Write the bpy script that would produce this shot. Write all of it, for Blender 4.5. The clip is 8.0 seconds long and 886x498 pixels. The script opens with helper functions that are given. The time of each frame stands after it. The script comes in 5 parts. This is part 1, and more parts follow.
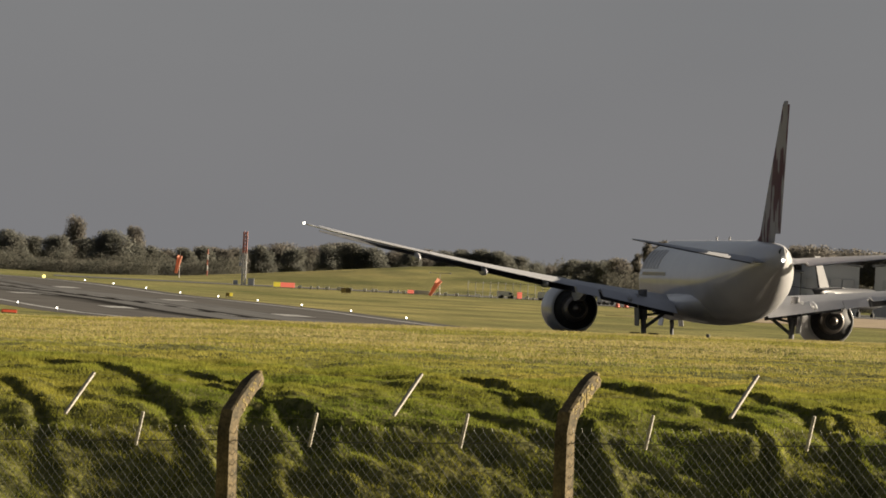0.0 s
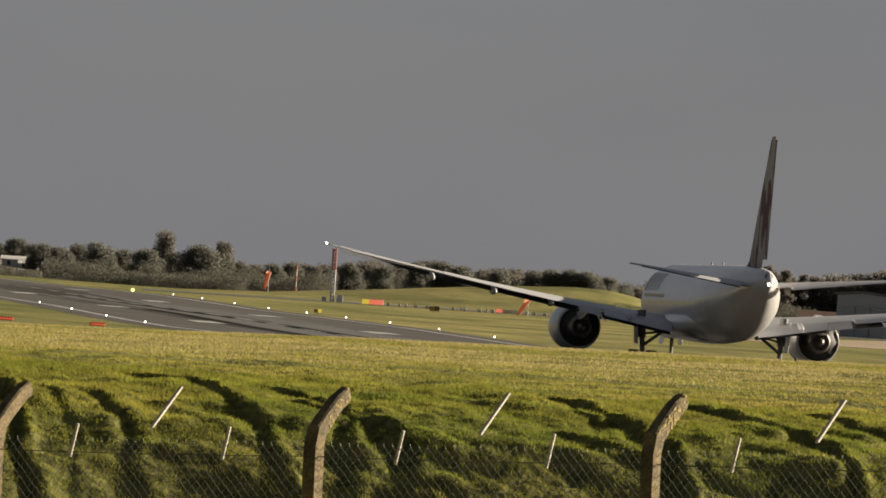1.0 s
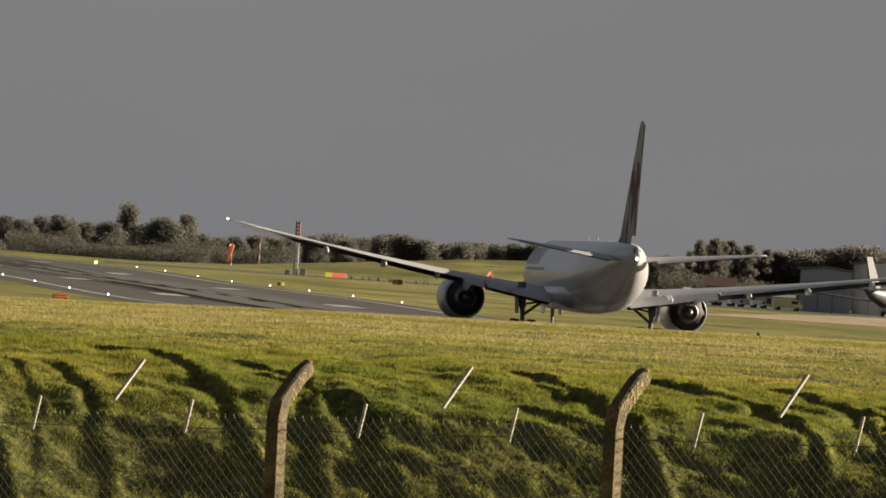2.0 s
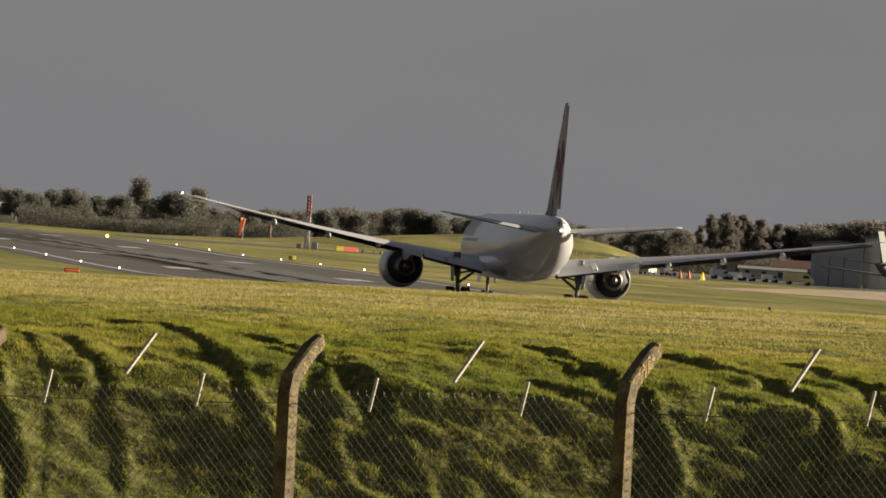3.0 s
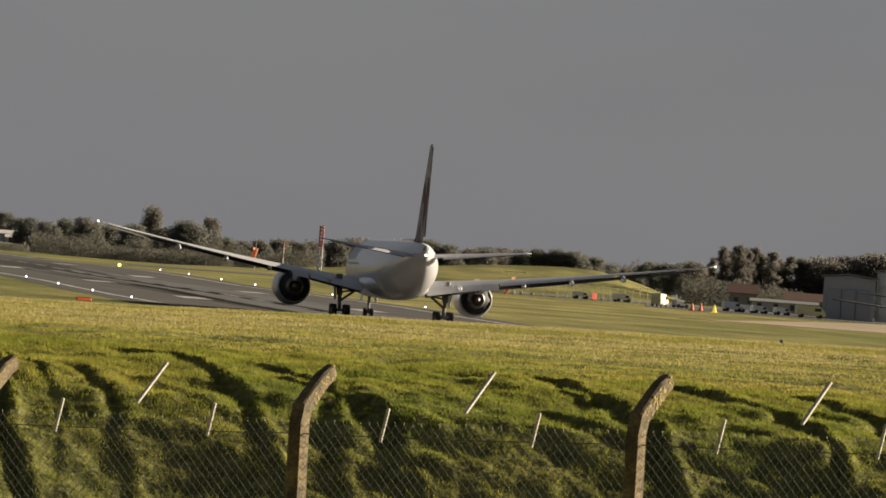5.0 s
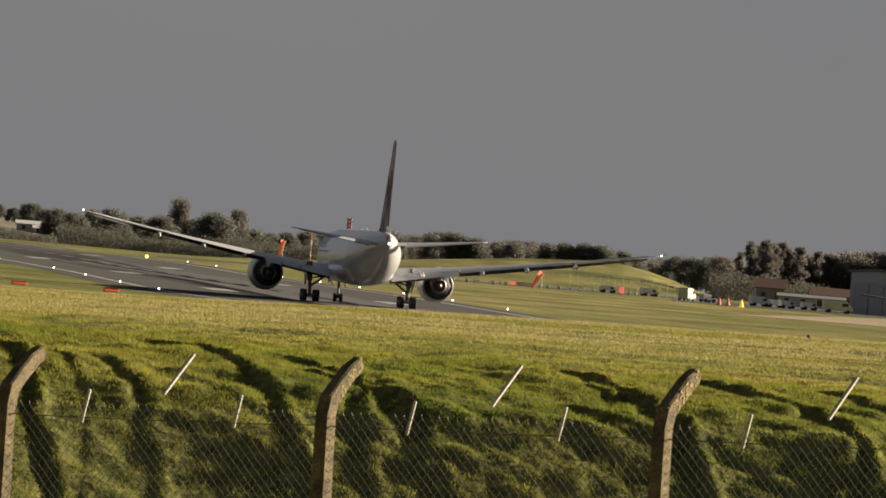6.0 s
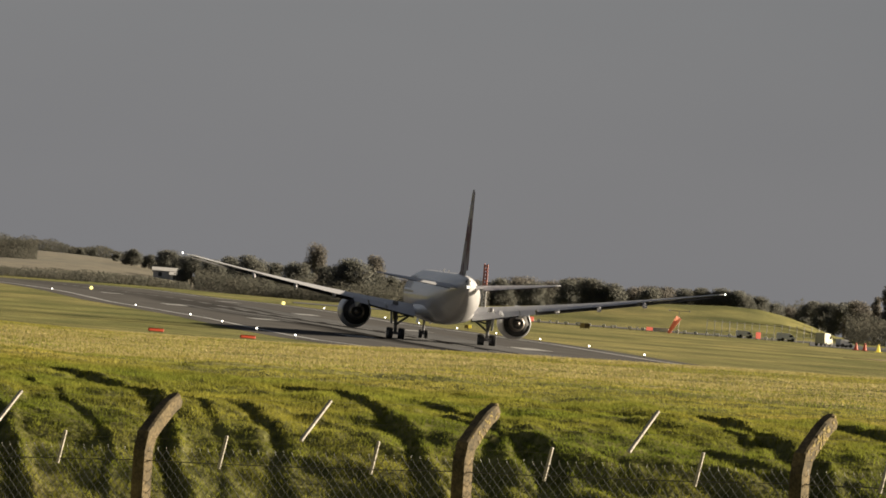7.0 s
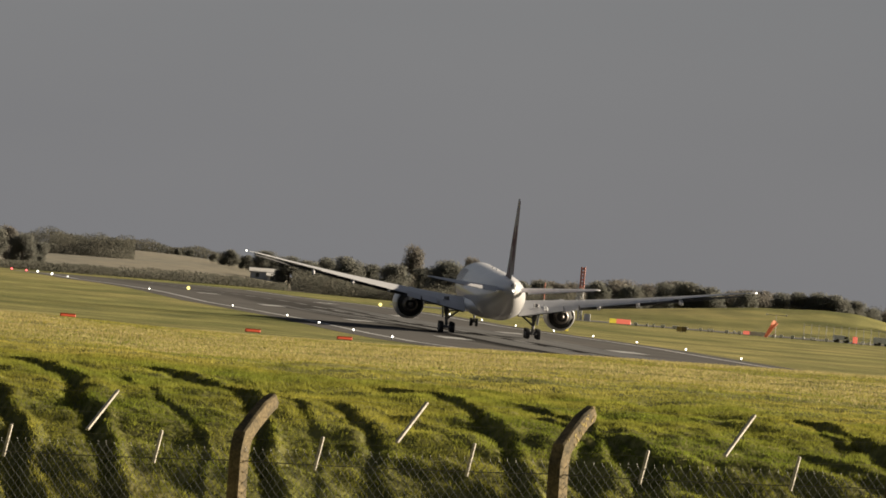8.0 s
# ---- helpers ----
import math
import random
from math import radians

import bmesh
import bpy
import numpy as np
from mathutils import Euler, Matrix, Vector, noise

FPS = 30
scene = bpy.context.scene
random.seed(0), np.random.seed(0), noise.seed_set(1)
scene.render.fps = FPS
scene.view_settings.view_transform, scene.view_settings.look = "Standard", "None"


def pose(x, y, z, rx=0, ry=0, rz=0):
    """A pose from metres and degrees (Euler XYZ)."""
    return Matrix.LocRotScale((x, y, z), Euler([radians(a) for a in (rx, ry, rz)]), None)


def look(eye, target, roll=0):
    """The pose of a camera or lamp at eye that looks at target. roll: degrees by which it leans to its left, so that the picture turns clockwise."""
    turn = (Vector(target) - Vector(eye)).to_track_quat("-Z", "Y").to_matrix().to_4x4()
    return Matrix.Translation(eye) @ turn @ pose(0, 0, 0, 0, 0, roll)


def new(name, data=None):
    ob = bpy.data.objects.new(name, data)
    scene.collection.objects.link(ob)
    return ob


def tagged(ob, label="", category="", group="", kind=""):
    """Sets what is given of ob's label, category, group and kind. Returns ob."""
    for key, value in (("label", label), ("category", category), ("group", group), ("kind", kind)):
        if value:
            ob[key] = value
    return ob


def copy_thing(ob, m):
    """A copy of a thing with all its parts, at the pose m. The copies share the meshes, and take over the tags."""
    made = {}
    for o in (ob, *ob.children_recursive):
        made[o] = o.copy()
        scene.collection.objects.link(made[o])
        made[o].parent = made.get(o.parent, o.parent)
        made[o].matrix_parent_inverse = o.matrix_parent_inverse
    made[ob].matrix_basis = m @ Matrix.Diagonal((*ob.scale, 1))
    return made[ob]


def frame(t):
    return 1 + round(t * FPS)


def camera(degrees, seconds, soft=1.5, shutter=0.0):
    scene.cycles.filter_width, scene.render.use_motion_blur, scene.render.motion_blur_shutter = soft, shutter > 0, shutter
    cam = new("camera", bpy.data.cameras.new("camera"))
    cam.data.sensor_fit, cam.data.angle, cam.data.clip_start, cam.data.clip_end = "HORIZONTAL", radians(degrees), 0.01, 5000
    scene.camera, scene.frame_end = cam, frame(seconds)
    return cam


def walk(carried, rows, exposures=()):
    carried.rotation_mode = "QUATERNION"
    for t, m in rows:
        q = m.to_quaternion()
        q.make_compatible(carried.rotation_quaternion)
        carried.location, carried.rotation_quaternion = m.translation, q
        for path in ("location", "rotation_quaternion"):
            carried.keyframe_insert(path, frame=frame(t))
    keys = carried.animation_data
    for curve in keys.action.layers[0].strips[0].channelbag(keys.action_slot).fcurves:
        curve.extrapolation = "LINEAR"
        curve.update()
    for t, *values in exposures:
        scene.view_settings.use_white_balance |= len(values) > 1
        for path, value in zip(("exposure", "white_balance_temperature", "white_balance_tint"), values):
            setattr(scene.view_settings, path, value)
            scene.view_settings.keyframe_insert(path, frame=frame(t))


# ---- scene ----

EYE = (0.0, 0.0, 3.9)
AX = 100.2          # x of the runway's centre line, which runs along +y

# ---- camera: a hand-held long lens that stands still and pans ----
cam = camera(5.13, 8.0, soft=1.7)
PAN = [  # seconds, bearing to the right of +y, elevation, lean to the left, in degrees
    (0.0, 6.244, 0.255, 2.80),
    (0.5, 5.899, 0.324, 3.32),
    (1.0, 5.722, 0.336, 3.66),
    (1.5, 5.977, 0.332, 3.64),
    (2.0, 5.944, 0.197, 3.87),
    (2.2, 5.928, 0.150, 3.82),
    (3.3, 5.879, 0.035, 4.03),
    (3.5, 5.877, 0.104, 4.10),
    (4.0, 5.840, 0.260, 4.18),
    (4.5, 5.834, 0.393, 4.23),
    (4.7, 5.825, 0.323, 4.18),
    (5.8, 5.673, 0.140, 4.55),
    (6.0, 5.650, 0.164, 4.55),
    (6.5, 5.431, 0.306, 4.54),
    (7.0, 4.841, 0.368, 4.39),
    (7.5, 4.517, 0.299, 4.73),
    (8.0, 4.278, 0.336, 4.77),
]


def towards(bearing, elevation, d=100.0):
    """The point d metres out from the eye on that bearing and elevation."""
    b = radians(bearing)
    return Vector((EYE[0] + d * math.sin(b), EYE[1] + d * math.cos(b), EYE[2] + d * math.tan(radians(elevation))))


walk(cam, [(t, look(EYE, towards(b, e), r)) for t, b, e, r in PAN])

# ---- light: low sun from the right under a grey cloud deck ----
SUN_TO = Vector((0.90, 0.30, 0.265)).normalized()
world = bpy.data.worlds.new("world")
scene.world = world
world.use_nodes = True
wn, wl = world.node_tree.nodes, world.node_tree.links
wn.clear()
w_out = wn.new("ShaderNodeOutputWorld")
w_bg = wn.new("ShaderNodeBackground")
w_sky = wn.new("ShaderNodeTexSky")
w_sky.sky_type, w_sky.sun_disc = "NISHITA", False
w_sky.sun_elevation = math.asin(SUN_TO.z)
w_sky.sun_rotation = math.atan2(SUN_TO.x, SUN_TO.y)
w_coord = wn.new("ShaderNodeTexCoord")
w_map = wn.new("ShaderNodeMapping")
w_map.inputs["Scale"].default_value = (3.0, 3.0, 9.0)
w_noise = wn.new("ShaderNodeTexNoise")
w_noise.inputs["Scale"].default_value, w_noise.inputs["Detail"].default_value = 2.2, 5.0
w_ramp = wn.new("ShaderNodeValToRGB")
w_ramp.color_ramp.elements[0].position, w_ramp.color_ramp.elements[1].position = 0.25, 0.8
w_ramp.color_ramp.elements[0].color = (0.76, 0.785, 0.885, 1)
w_ramp.color_ramp.elements[1].color = (0.94, 0.955, 1.03, 1)
w_mix = wn.new("ShaderNodeMixRGB")
w_mix.inputs[0].default_value = 0.96
wl.new(w_coord.outputs["Generated"], w_map.inputs[0])
wl.new(w_map.outputs[0], w_noise.inputs["Vector"])
wl.new(w_noise.outputs["Fac"], w_ramp.inputs[0])
wl.new(w_sky.outputs[0], w_mix.inputs[1])
# the cloud deck is palest at the horizon and heavy overhead
w_sep = wn.new("ShaderNodeSeparateXYZ")
w_deck = wn.new("ShaderNodeValToRGB")
w_deck.color_ramp.interpolation = "EASE"
w_deck.color_ramp.elements[0].position, w_deck.color_ramp.elements[1].position = 0.04, 0.45
w_deck.color_ramp.elements[0].color, w_deck.color_ramp.elements[1].color = (1, 1, 1, 1), (0.46, 0.47, 0.50, 1)
w_mul = wn.new("ShaderNodeMixRGB")
w_mul.blend_type = "MULTIPLY"
w_mul.inputs[0].default_value = 1.0
wl.new(w_coord.outputs["Generated"], w_sep.inputs[0])
wl.new(w_sep.outputs[2], w_deck.inputs[0])
wl.new(w_ramp.outputs[0], w_mul.inputs[1])
wl.new(w_deck.outputs[0], w_mul.inputs[2])
# and dimmer behind the camera, added to deepen shade on faces turned to it
w_side = wn.new("ShaderNodeMapRange")
w_side.inputs["From Min"].default_value, w_side.inputs["From Max"].default_value = -0.9, 0.7
w_side.inputs["To Min"].default_value, w_side.inputs["To Max"].default_value = 0.7, 1.0
w_dim = wn.new("ShaderNodeMixRGB")
w_dim.blend_type = "MULTIPLY"
w_dim.inputs[0].default_value = 1.0
wl.new(w_sep.outputs[1], w_side.inputs["Value"])
wl.new(w_mul.outputs[0], w_dim.inputs[1])
wl.new(w_side.outputs[0], w_dim.inputs[2])
wl.new(w_dim.outputs[0], w_mix.inputs[2])
wl.new(w_mix.outputs[0], w_bg.inputs[0])
w_bg.inputs[1].default_value = 0.088
wl.new(w_bg.outputs[0], w_out.inputs[0])
sun_data = bpy.data.lights.new("sun", "SUN")
sun_data.energy, sun_data.angle, sun_data.color = 5.0, radians(0.5), (1.0, 0.86, 0.66)
sun = new("sun", sun_data)
sun.matrix_world = look(SUN_TO * 500, (0, 0, 0))
scene.view_settings.exposure = 1.27


# ---- materials ----
def mat(name, colour, rough=0.6, metal=0.0, second=None, scale=4.0, bump=0.0, bump_scale=30.0, fine=None, coat=0.0,
        spec=0.5, emit=None, power=0.0, stretch=(1, 1, 1), vary=0.0, contrast=(0.35, 0.65), leafy=0.0):
    m = bpy.data.materials.new(name)
    m.use_nodes = True
    n, l = m.node_tree.nodes, m.node_tree.links
    b = n["Principled BSDF"]
    b.inputs["Base Color"].default_value = (*colour, 1)
    b.inputs["Roughness"].default_value, b.inputs["Metallic"].default_value = rough, metal
    b.inputs["Coat Weight"].default_value, b.inputs["Specular IOR Level"].default_value = coat, spec
    co = n.new("ShaderNodeTexCoord")
    mp = n.new("ShaderNodeMapping")
    mp.inputs["Scale"].default_value = stretch
    l.new(co.outputs["Object"], mp.inputs[0])
    last = None
    if second:
        a = n.new("ShaderNodeTexNoise")
        a.inputs["Scale"].default_value, a.inputs["Detail"].default_value = scale, 6
        l.new(mp.outputs[0], a.inputs["Vector"])
        r = n.new("ShaderNodeValToRGB")
        r.color_ramp.elements[0].position, r.color_ramp.elements[1].position = contrast
        r.color_ramp.elements[0].color, r.color_ramp.elements[1].color = (*colour, 1), (*second, 1)
        l.new(a.outputs["Fac"], r.inputs[0])
        last = r.outputs[0]
        if fine:
            a2 = n.new("ShaderNodeTexNoise")
            a2.inputs["Scale"].default_value, a2.inputs["Detail"].default_value = fine, 4
            l.new(mp.outputs[0], a2.inputs["Vector"])
            r2 = n.new("ShaderNodeValToRGB")
            r2.color_ramp.elements[0].position, r2.color_ramp.elements[1].position = 0.3, 0.7
            r2.color_ramp.elements[0].color, r2.color_ramp.elements[1].color = (0.55, 0.55, 0.55, 1), (1.3, 1.3, 1.3, 1)
            l.new(a2.outputs["Fac"], r2.inputs[0])
            mx = n.new("ShaderNodeMixRGB")
            mx.blend_type = "MULTIPLY"
            mx.inputs[0].default_value = 1.0
            l.new(last, mx.inputs[1])
            l.new(r2.outputs[0], mx.inputs[2])
            last = mx.outputs[0]
    if vary:
        g = n.new("ShaderNodeNewGeometry")
        r3 = n.new("ShaderNodeMapRange")
        r3.inputs["To Min"].default_value, r3.inputs["To Max"].default_value = 1 - vary, 1 + vary
        l.new(g.outputs["Random Per Island"], r3.inputs["Value"])
        mv = n.new("ShaderNodeMixRGB")
        mv.blend_type = "MULTIPLY"
        mv.inputs[0].default_value = 1.0
        if last:
            l.new(last, mv.inputs[1])
        else:
            mv.inputs[1].default_value = (*colour, 1)
        l.new(r3.outputs[0], mv.inputs[2])
        last = mv.outputs[0]
    if last:
        l.new(last, b.inputs["Base Color"])
    if bump:
        bn = n.new("ShaderNodeTexNoise")
        bn.inputs["Scale"].default_value, bn.inputs["Detail"].default_value = bump_scale, 5
        l.new(mp.outputs[0], bn.inputs["Vector"])
        bp = n.new("ShaderNodeBump")
        bp.inputs["Strength"].default_value, bp.inputs["Distance"].default_value = bump, 0.008
        l.new(bn.outputs["Fac"], bp.inputs["Height"])
        l.new(bp.outputs[0], b.inputs["Normal"])
    if leafy:
        tr = n.new("ShaderNodeBsdfTranslucent")
        l.new(last, tr.inputs[0])
        ms = n.new("ShaderNodeMixShader")
        ms.inputs[0].default_value = leafy
        l.new(b.outputs[0], ms.inputs[1])
        l.new(tr.outputs[0], ms.inputs[2])
        l.new(ms.outputs[0], n["Material Output"].inputs[0])
    if emit:
        b.inputs["Emission Color"].default_value = (*emit, 1)
        b.inputs["Emission Strength"].default_value = power
    return m


M = {}
M["blade"] = mat("grass_blades", (0.225, 0.24, 0.045), 0.75, second=(0.37, 0.315, 0.075), scale=0.3, fine=1.2, vary=0.15, leafy=0.45, spec=0.1)
M["dry"] = mat("dry_grass_blades", (0.49, 0.40, 0.20), 0.8, second=(0.40, 0.35, 0.14), scale=0.4, fine=1.5, vary=0.15, leafy=0.45, spec=0.1)
M["worn_paint"] = mat("rubbered_paint", (0.10, 0.098, 0.095), 0.8, second=(0.20, 0.196, 0.19), scale=0.2, fine=1.5)
M["white_paint"] = mat("road_paint", (0.46, 0.46, 0.445), 0.7, second=(0.30, 0.30, 0.29), scale=0.3, fine=2.0)
M["concrete"] = mat("post_concrete", (0.19, 0.142, 0.07), 0.95, second=(0.075, 0.06, 0.032), scale=7, fine=45, bump=0.12, bump_scale=60)
M["lichen"] = mat("yellow_lichen", (0.34, 0.26, 0.08), 0.95, second=(0.27, 0.215, 0.10), scale=20, bump=0.15)
M["wire"] = mat("galvanised_wire", (0.25, 0.25, 0.23), 0.55, 0.3, second=(0.17, 0.17, 0.155), scale=3)
M["stick"] = mat("white_batten", (0.60, 0.55, 0.46), 0.7, second=(0.46, 0.42, 0.35), scale=12, fine=60)
M["plane_grey"] = mat("aircraft_paint", (0.66, 0.65, 0.65), 0.2, second=(0.61, 0.60, 0.60), scale=0.3, coat=0.0)
M["wing_grey"] = mat("wing_paint", (0.48, 0.48, 0.49), 0.4, second=(0.43, 0.43, 0.44), scale=0.5)
# near-black colour that puts underside shade on strips below wing and tailplane
M["wing_dark"] = mat("cove_shade", (0.05, 0.05, 0.055), 0.7, second=(0.08, 0.08, 0.08), scale=1.5)
M["flap"] = mat("flap_paint", (0.50, 0.50, 0.51), 0.35, second=(0.44, 0.44, 0.45), scale=0.5)
M["nacelle"] = mat("nacelle_paint", (0.50, 0.50, 0.50), 0.3, second=(0.42, 0.42, 0.42), scale=1.0, coat=0.4)
M["duct"] = mat("engine_duct", (0.03, 0.03, 0.03), 0.6, second=(0.05, 0.05, 0.05), scale=3)
M["metal"] = mat("nozzle_metal", (0.30, 0.27, 0.25), 0.5, 0.8, second=(0.2, 0.18, 0.16), scale=3)
M["gear"] = mat("gear_grey", (0.22, 0.22, 0.23), 0.5, second=(0.12, 0.12, 0.12), scale=3)
M["rubber"] = mat("tyre_rubber", (0.02, 0.02, 0.02), 0.85, second=(0.035, 0.035, 0.035), scale=5)
M["letter"] = mat("livery_grey_letters", (0.34, 0.33, 0.34), 0.35, second=(0.3, 0.29, 0.3), scale=1)
# reflection of the yellow grass, put on the fuselage as colour
M["gold"] = mat("grass_reflection_paint", (0.45, 0.36, 0.16), 0.4, second=(0.4, 0.32, 0.15), scale=1)
M["lamp"] = mat("lamp_glow", (0.9, 0.9, 0.85), 0.4, emit=(1.0, 0.95, 0.82), power=2.4)
M["lamp_red"] = mat("red_lamp_glow", (0.8, 0.1, 0.1), 0.4, emit=(1.0, 0.12, 0.12), power=1.6)
M["lamp_yellow"] = mat("yellow_lamp_glow", (0.8, 0.7, 0.2), 0.4, emit=(1.0, 0.85, 0.25), power=0.8)
M["orange"] = mat("orange_paint", (0.85, 0.16, 0.05), 0.6, second=(0.75, 0.13, 0.05), scale=2)
# orange washed out to carry the haze in the cloth colour
M["sock"] = mat("windsock_cloth", (0.74, 0.36, 0.25), 0.8, second=(0.66, 0.31, 0.21), scale=2, leafy=0.5)
M["red"] = mat("mast_red", (0.58, 0.21, 0.15), 0.6, second=(0.50, 0.18, 0.13), scale=2)
M["mast_white"] = mat("mast_white", (0.75, 0.73, 0.70), 0.6, second=(0.65, 0.63, 0.6), scale=2)
M["lens_red"] = mat("red_lens_glow", (0.8, 0.15, 0.08), 0.4, emit=(1.0, 0.16, 0.07), power=0.22)
M["cone_red"] = mat("cone_red", (0.80, 0.17, 0.09), 0.6, second=(0.7, 0.15, 0.09), scale=2)
M["yellow"] = mat("lit_sign_and_cone_yellow", (0.75, 0.6, 0.06), 0.6, second=(0.65, 0.5, 0.06), scale=2, emit=(1.0, 0.75, 0.08), power=0.22)
M["sign_red"] = mat("lit_sign_red", (0.85, 0.20, 0.12), 0.6, second=(0.75, 0.17, 0.1), scale=2, emit=(1.0, 0.22, 0.14), power=0.28)
M["dark"] = mat("dark_steel", (0.06, 0.06, 0.06), 0.6, second=(0.09, 0.09, 0.09), scale=4)
M["bark"] = mat("bark", (0.10, 0.085, 0.07), 0.9, second=(0.06, 0.05, 0.04), scale=3, bump=0.1)
# leaf colours lifted and greyed so distant haze is put into the foliage
M["leaf"] = mat("leaves_hazed", (0.155, 0.16, 0.14), 0.95, second=(0.175, 0.17, 0.145), scale=0.4, vary=0.05, leafy=0.7)
M["leaf_brown"] = mat("leaves_autumn_hazed", (0.18, 0.165, 0.145), 0.95, second=(0.165, 0.155, 0.135), scale=0.4, vary=0.05, leafy=0.7)
M["hedge"] = mat("hedge_leaves", (0.095, 0.097, 0.08), 0.95, second=(0.115, 0.108, 0.088), scale=0.2, vary=0.05, leafy=0.6)
# cladding made lighter, with the haze before it painted in
M["hangar"] = mat("hangar_cladding", (0.50, 0.51, 0.51), 0.6, second=(0.46, 0.47, 0.47), scale=0.05)
M["hangar_dark"] = mat("hangar_door", (0.42, 0.425, 0.43), 0.6, second=(0.39, 0.395, 0.40), scale=0.1)
M["roof"] = mat("roof_sheet", (0.24, 0.24, 0.24), 0.7, second=(0.2, 0.2, 0.2), scale=0.2)
M["brick_roof"] = mat("tile_roof", (0.20, 0.11, 0.08), 0.85, second=(0.17, 0.10, 0.08), scale=0.5)
M["van_white"] = mat("van_paint", (0.75, 0.75, 0.74), 0.35, second=(0.68, 0.68, 0.67), scale=1, coat=0.4)
M["van_cream"] = mat("van_cream", (0.62, 0.58, 0.42), 0.4, second=(0.55, 0.52, 0.38), scale=1, coat=0.3)
M["glass"] = mat("vehicle_glass", (0.02, 0.025, 0.03), 0.08, second=(0.03, 0.03, 0.035), scale=1)
M["parked_paint"] = mat("parked_aircraft_paint", (0.10, 0.10, 0.104), 0.5, second=(0.085, 0.085, 0.09), scale=0.5)
M["house_wall"] = mat("rendered_wall", (0.70, 0.68, 0.64), 0.8, second=(0.6, 0.58, 0.55), scale=0.5)
M["fence_grey"] = mat("far_fence_steel", (0.40, 0.40, 0.39), 0.6, second=(0.3, 0.3, 0.3), scale=2)


def ground_material():
    m = bpy.data.materials.new("airfield_grass")
    m.use_nodes = True
    n, l = m.node_tree.nodes, m.node_tree.links
    b = n["Principled BSDF"]
    b.inputs["Roughness"].default_value, b.inputs["Specular IOR Level"].default_value = 0.95, 0.05
    g = n.new("ShaderNodeNewGeometry")

    def noise_of(scale, detail, stretch=(1, 1, 1)):
        mp = n.new("ShaderNodeMapping")
        mp.inputs["Scale"].default_value = stretch
        l.new(g.outputs["Position"], mp.inputs[0])
        t = n.new("ShaderNodeTexNoise")
        t.inputs["Scale"].default_value, t.inputs["Detail"].default_value = scale, detail
        l.new(mp.outputs[0], t.inputs["Vector"])
        return t.outputs["Fac"]

    def ramp(src, p0, c0, p1, c1):
        r = n.new("ShaderNodeValToRGB")
        r.color_ramp.elements[0].position, r.color_ramp.elements[1].position = p0, p1
        r.color_ramp.elements[0].color, r.color_ramp.elements[1].color = (*c0, 1), (*c1, 1)
        l.new(src, r.inputs[0])
        return r.outputs[0]

    def mix(kind, f, a, c):
        x = n.new("ShaderNodeMixRGB")
        x.blend_type = kind
        if isinstance(f, float):
            x.inputs[0].default_value = f
        else:
            l.new(f, x.inputs[0])
        l.new(a, x.inputs[1])
        l.new(c, x.inputs[2])
        return x.outputs[0]

    broad = ramp(noise_of(0.012, 5, (1, 0.25, 1)), 0.35, (0.21, 0.215, 0.085), 0.68, (0.325, 0.29, 0.13))
    tuft = ramp(noise_of(5.0, 6), 0.3, (0.42, 0.46, 0.4), 0.7, (1.38, 1.32, 1.25))
    col = mix("MULTIPLY", 1.0, broad, tuft)
    streak = ramp(noise_of(0.15, 4, (1, 0.12, 1)), 0.35, (0.8, 0.82, 0.8), 0.65, (1.15, 1.12, 1.05))
    col = mix("MULTIPLY", 1.0, col, streak)
    sweep = ramp(noise_of(0.035, 6, (1, 0.6, 1)), 0.36, (0.62, 0.66, 0.62), 0.62, (1.15, 1.12, 1.1))
    col = mix("MULTIPLY", 1.0, col, sweep)
    bare = ramp(noise_of(0.35, 5), 0.62, (0, 0, 0), 0.72, (0.35, 0.35, 0.35))
    soil = n.new("ShaderNodeRGB")
    soil.outputs[0].default_value = (0.17, 0.12, 0.06, 1)
    col = mix("MIX", bare, col, soil.outputs[0])
    l.new(col, b.inputs["Base Color"])
    bp = n.new("ShaderNodeBump")
    bp.inputs["Strength"].default_value, bp.inputs["Distance"].default_value = 0.9, 0.055
    l.new(noise_of(9.0, 6), bp.inputs["Height"])
    l.new(bp.outputs[0], b.inputs["Normal"])
    return m


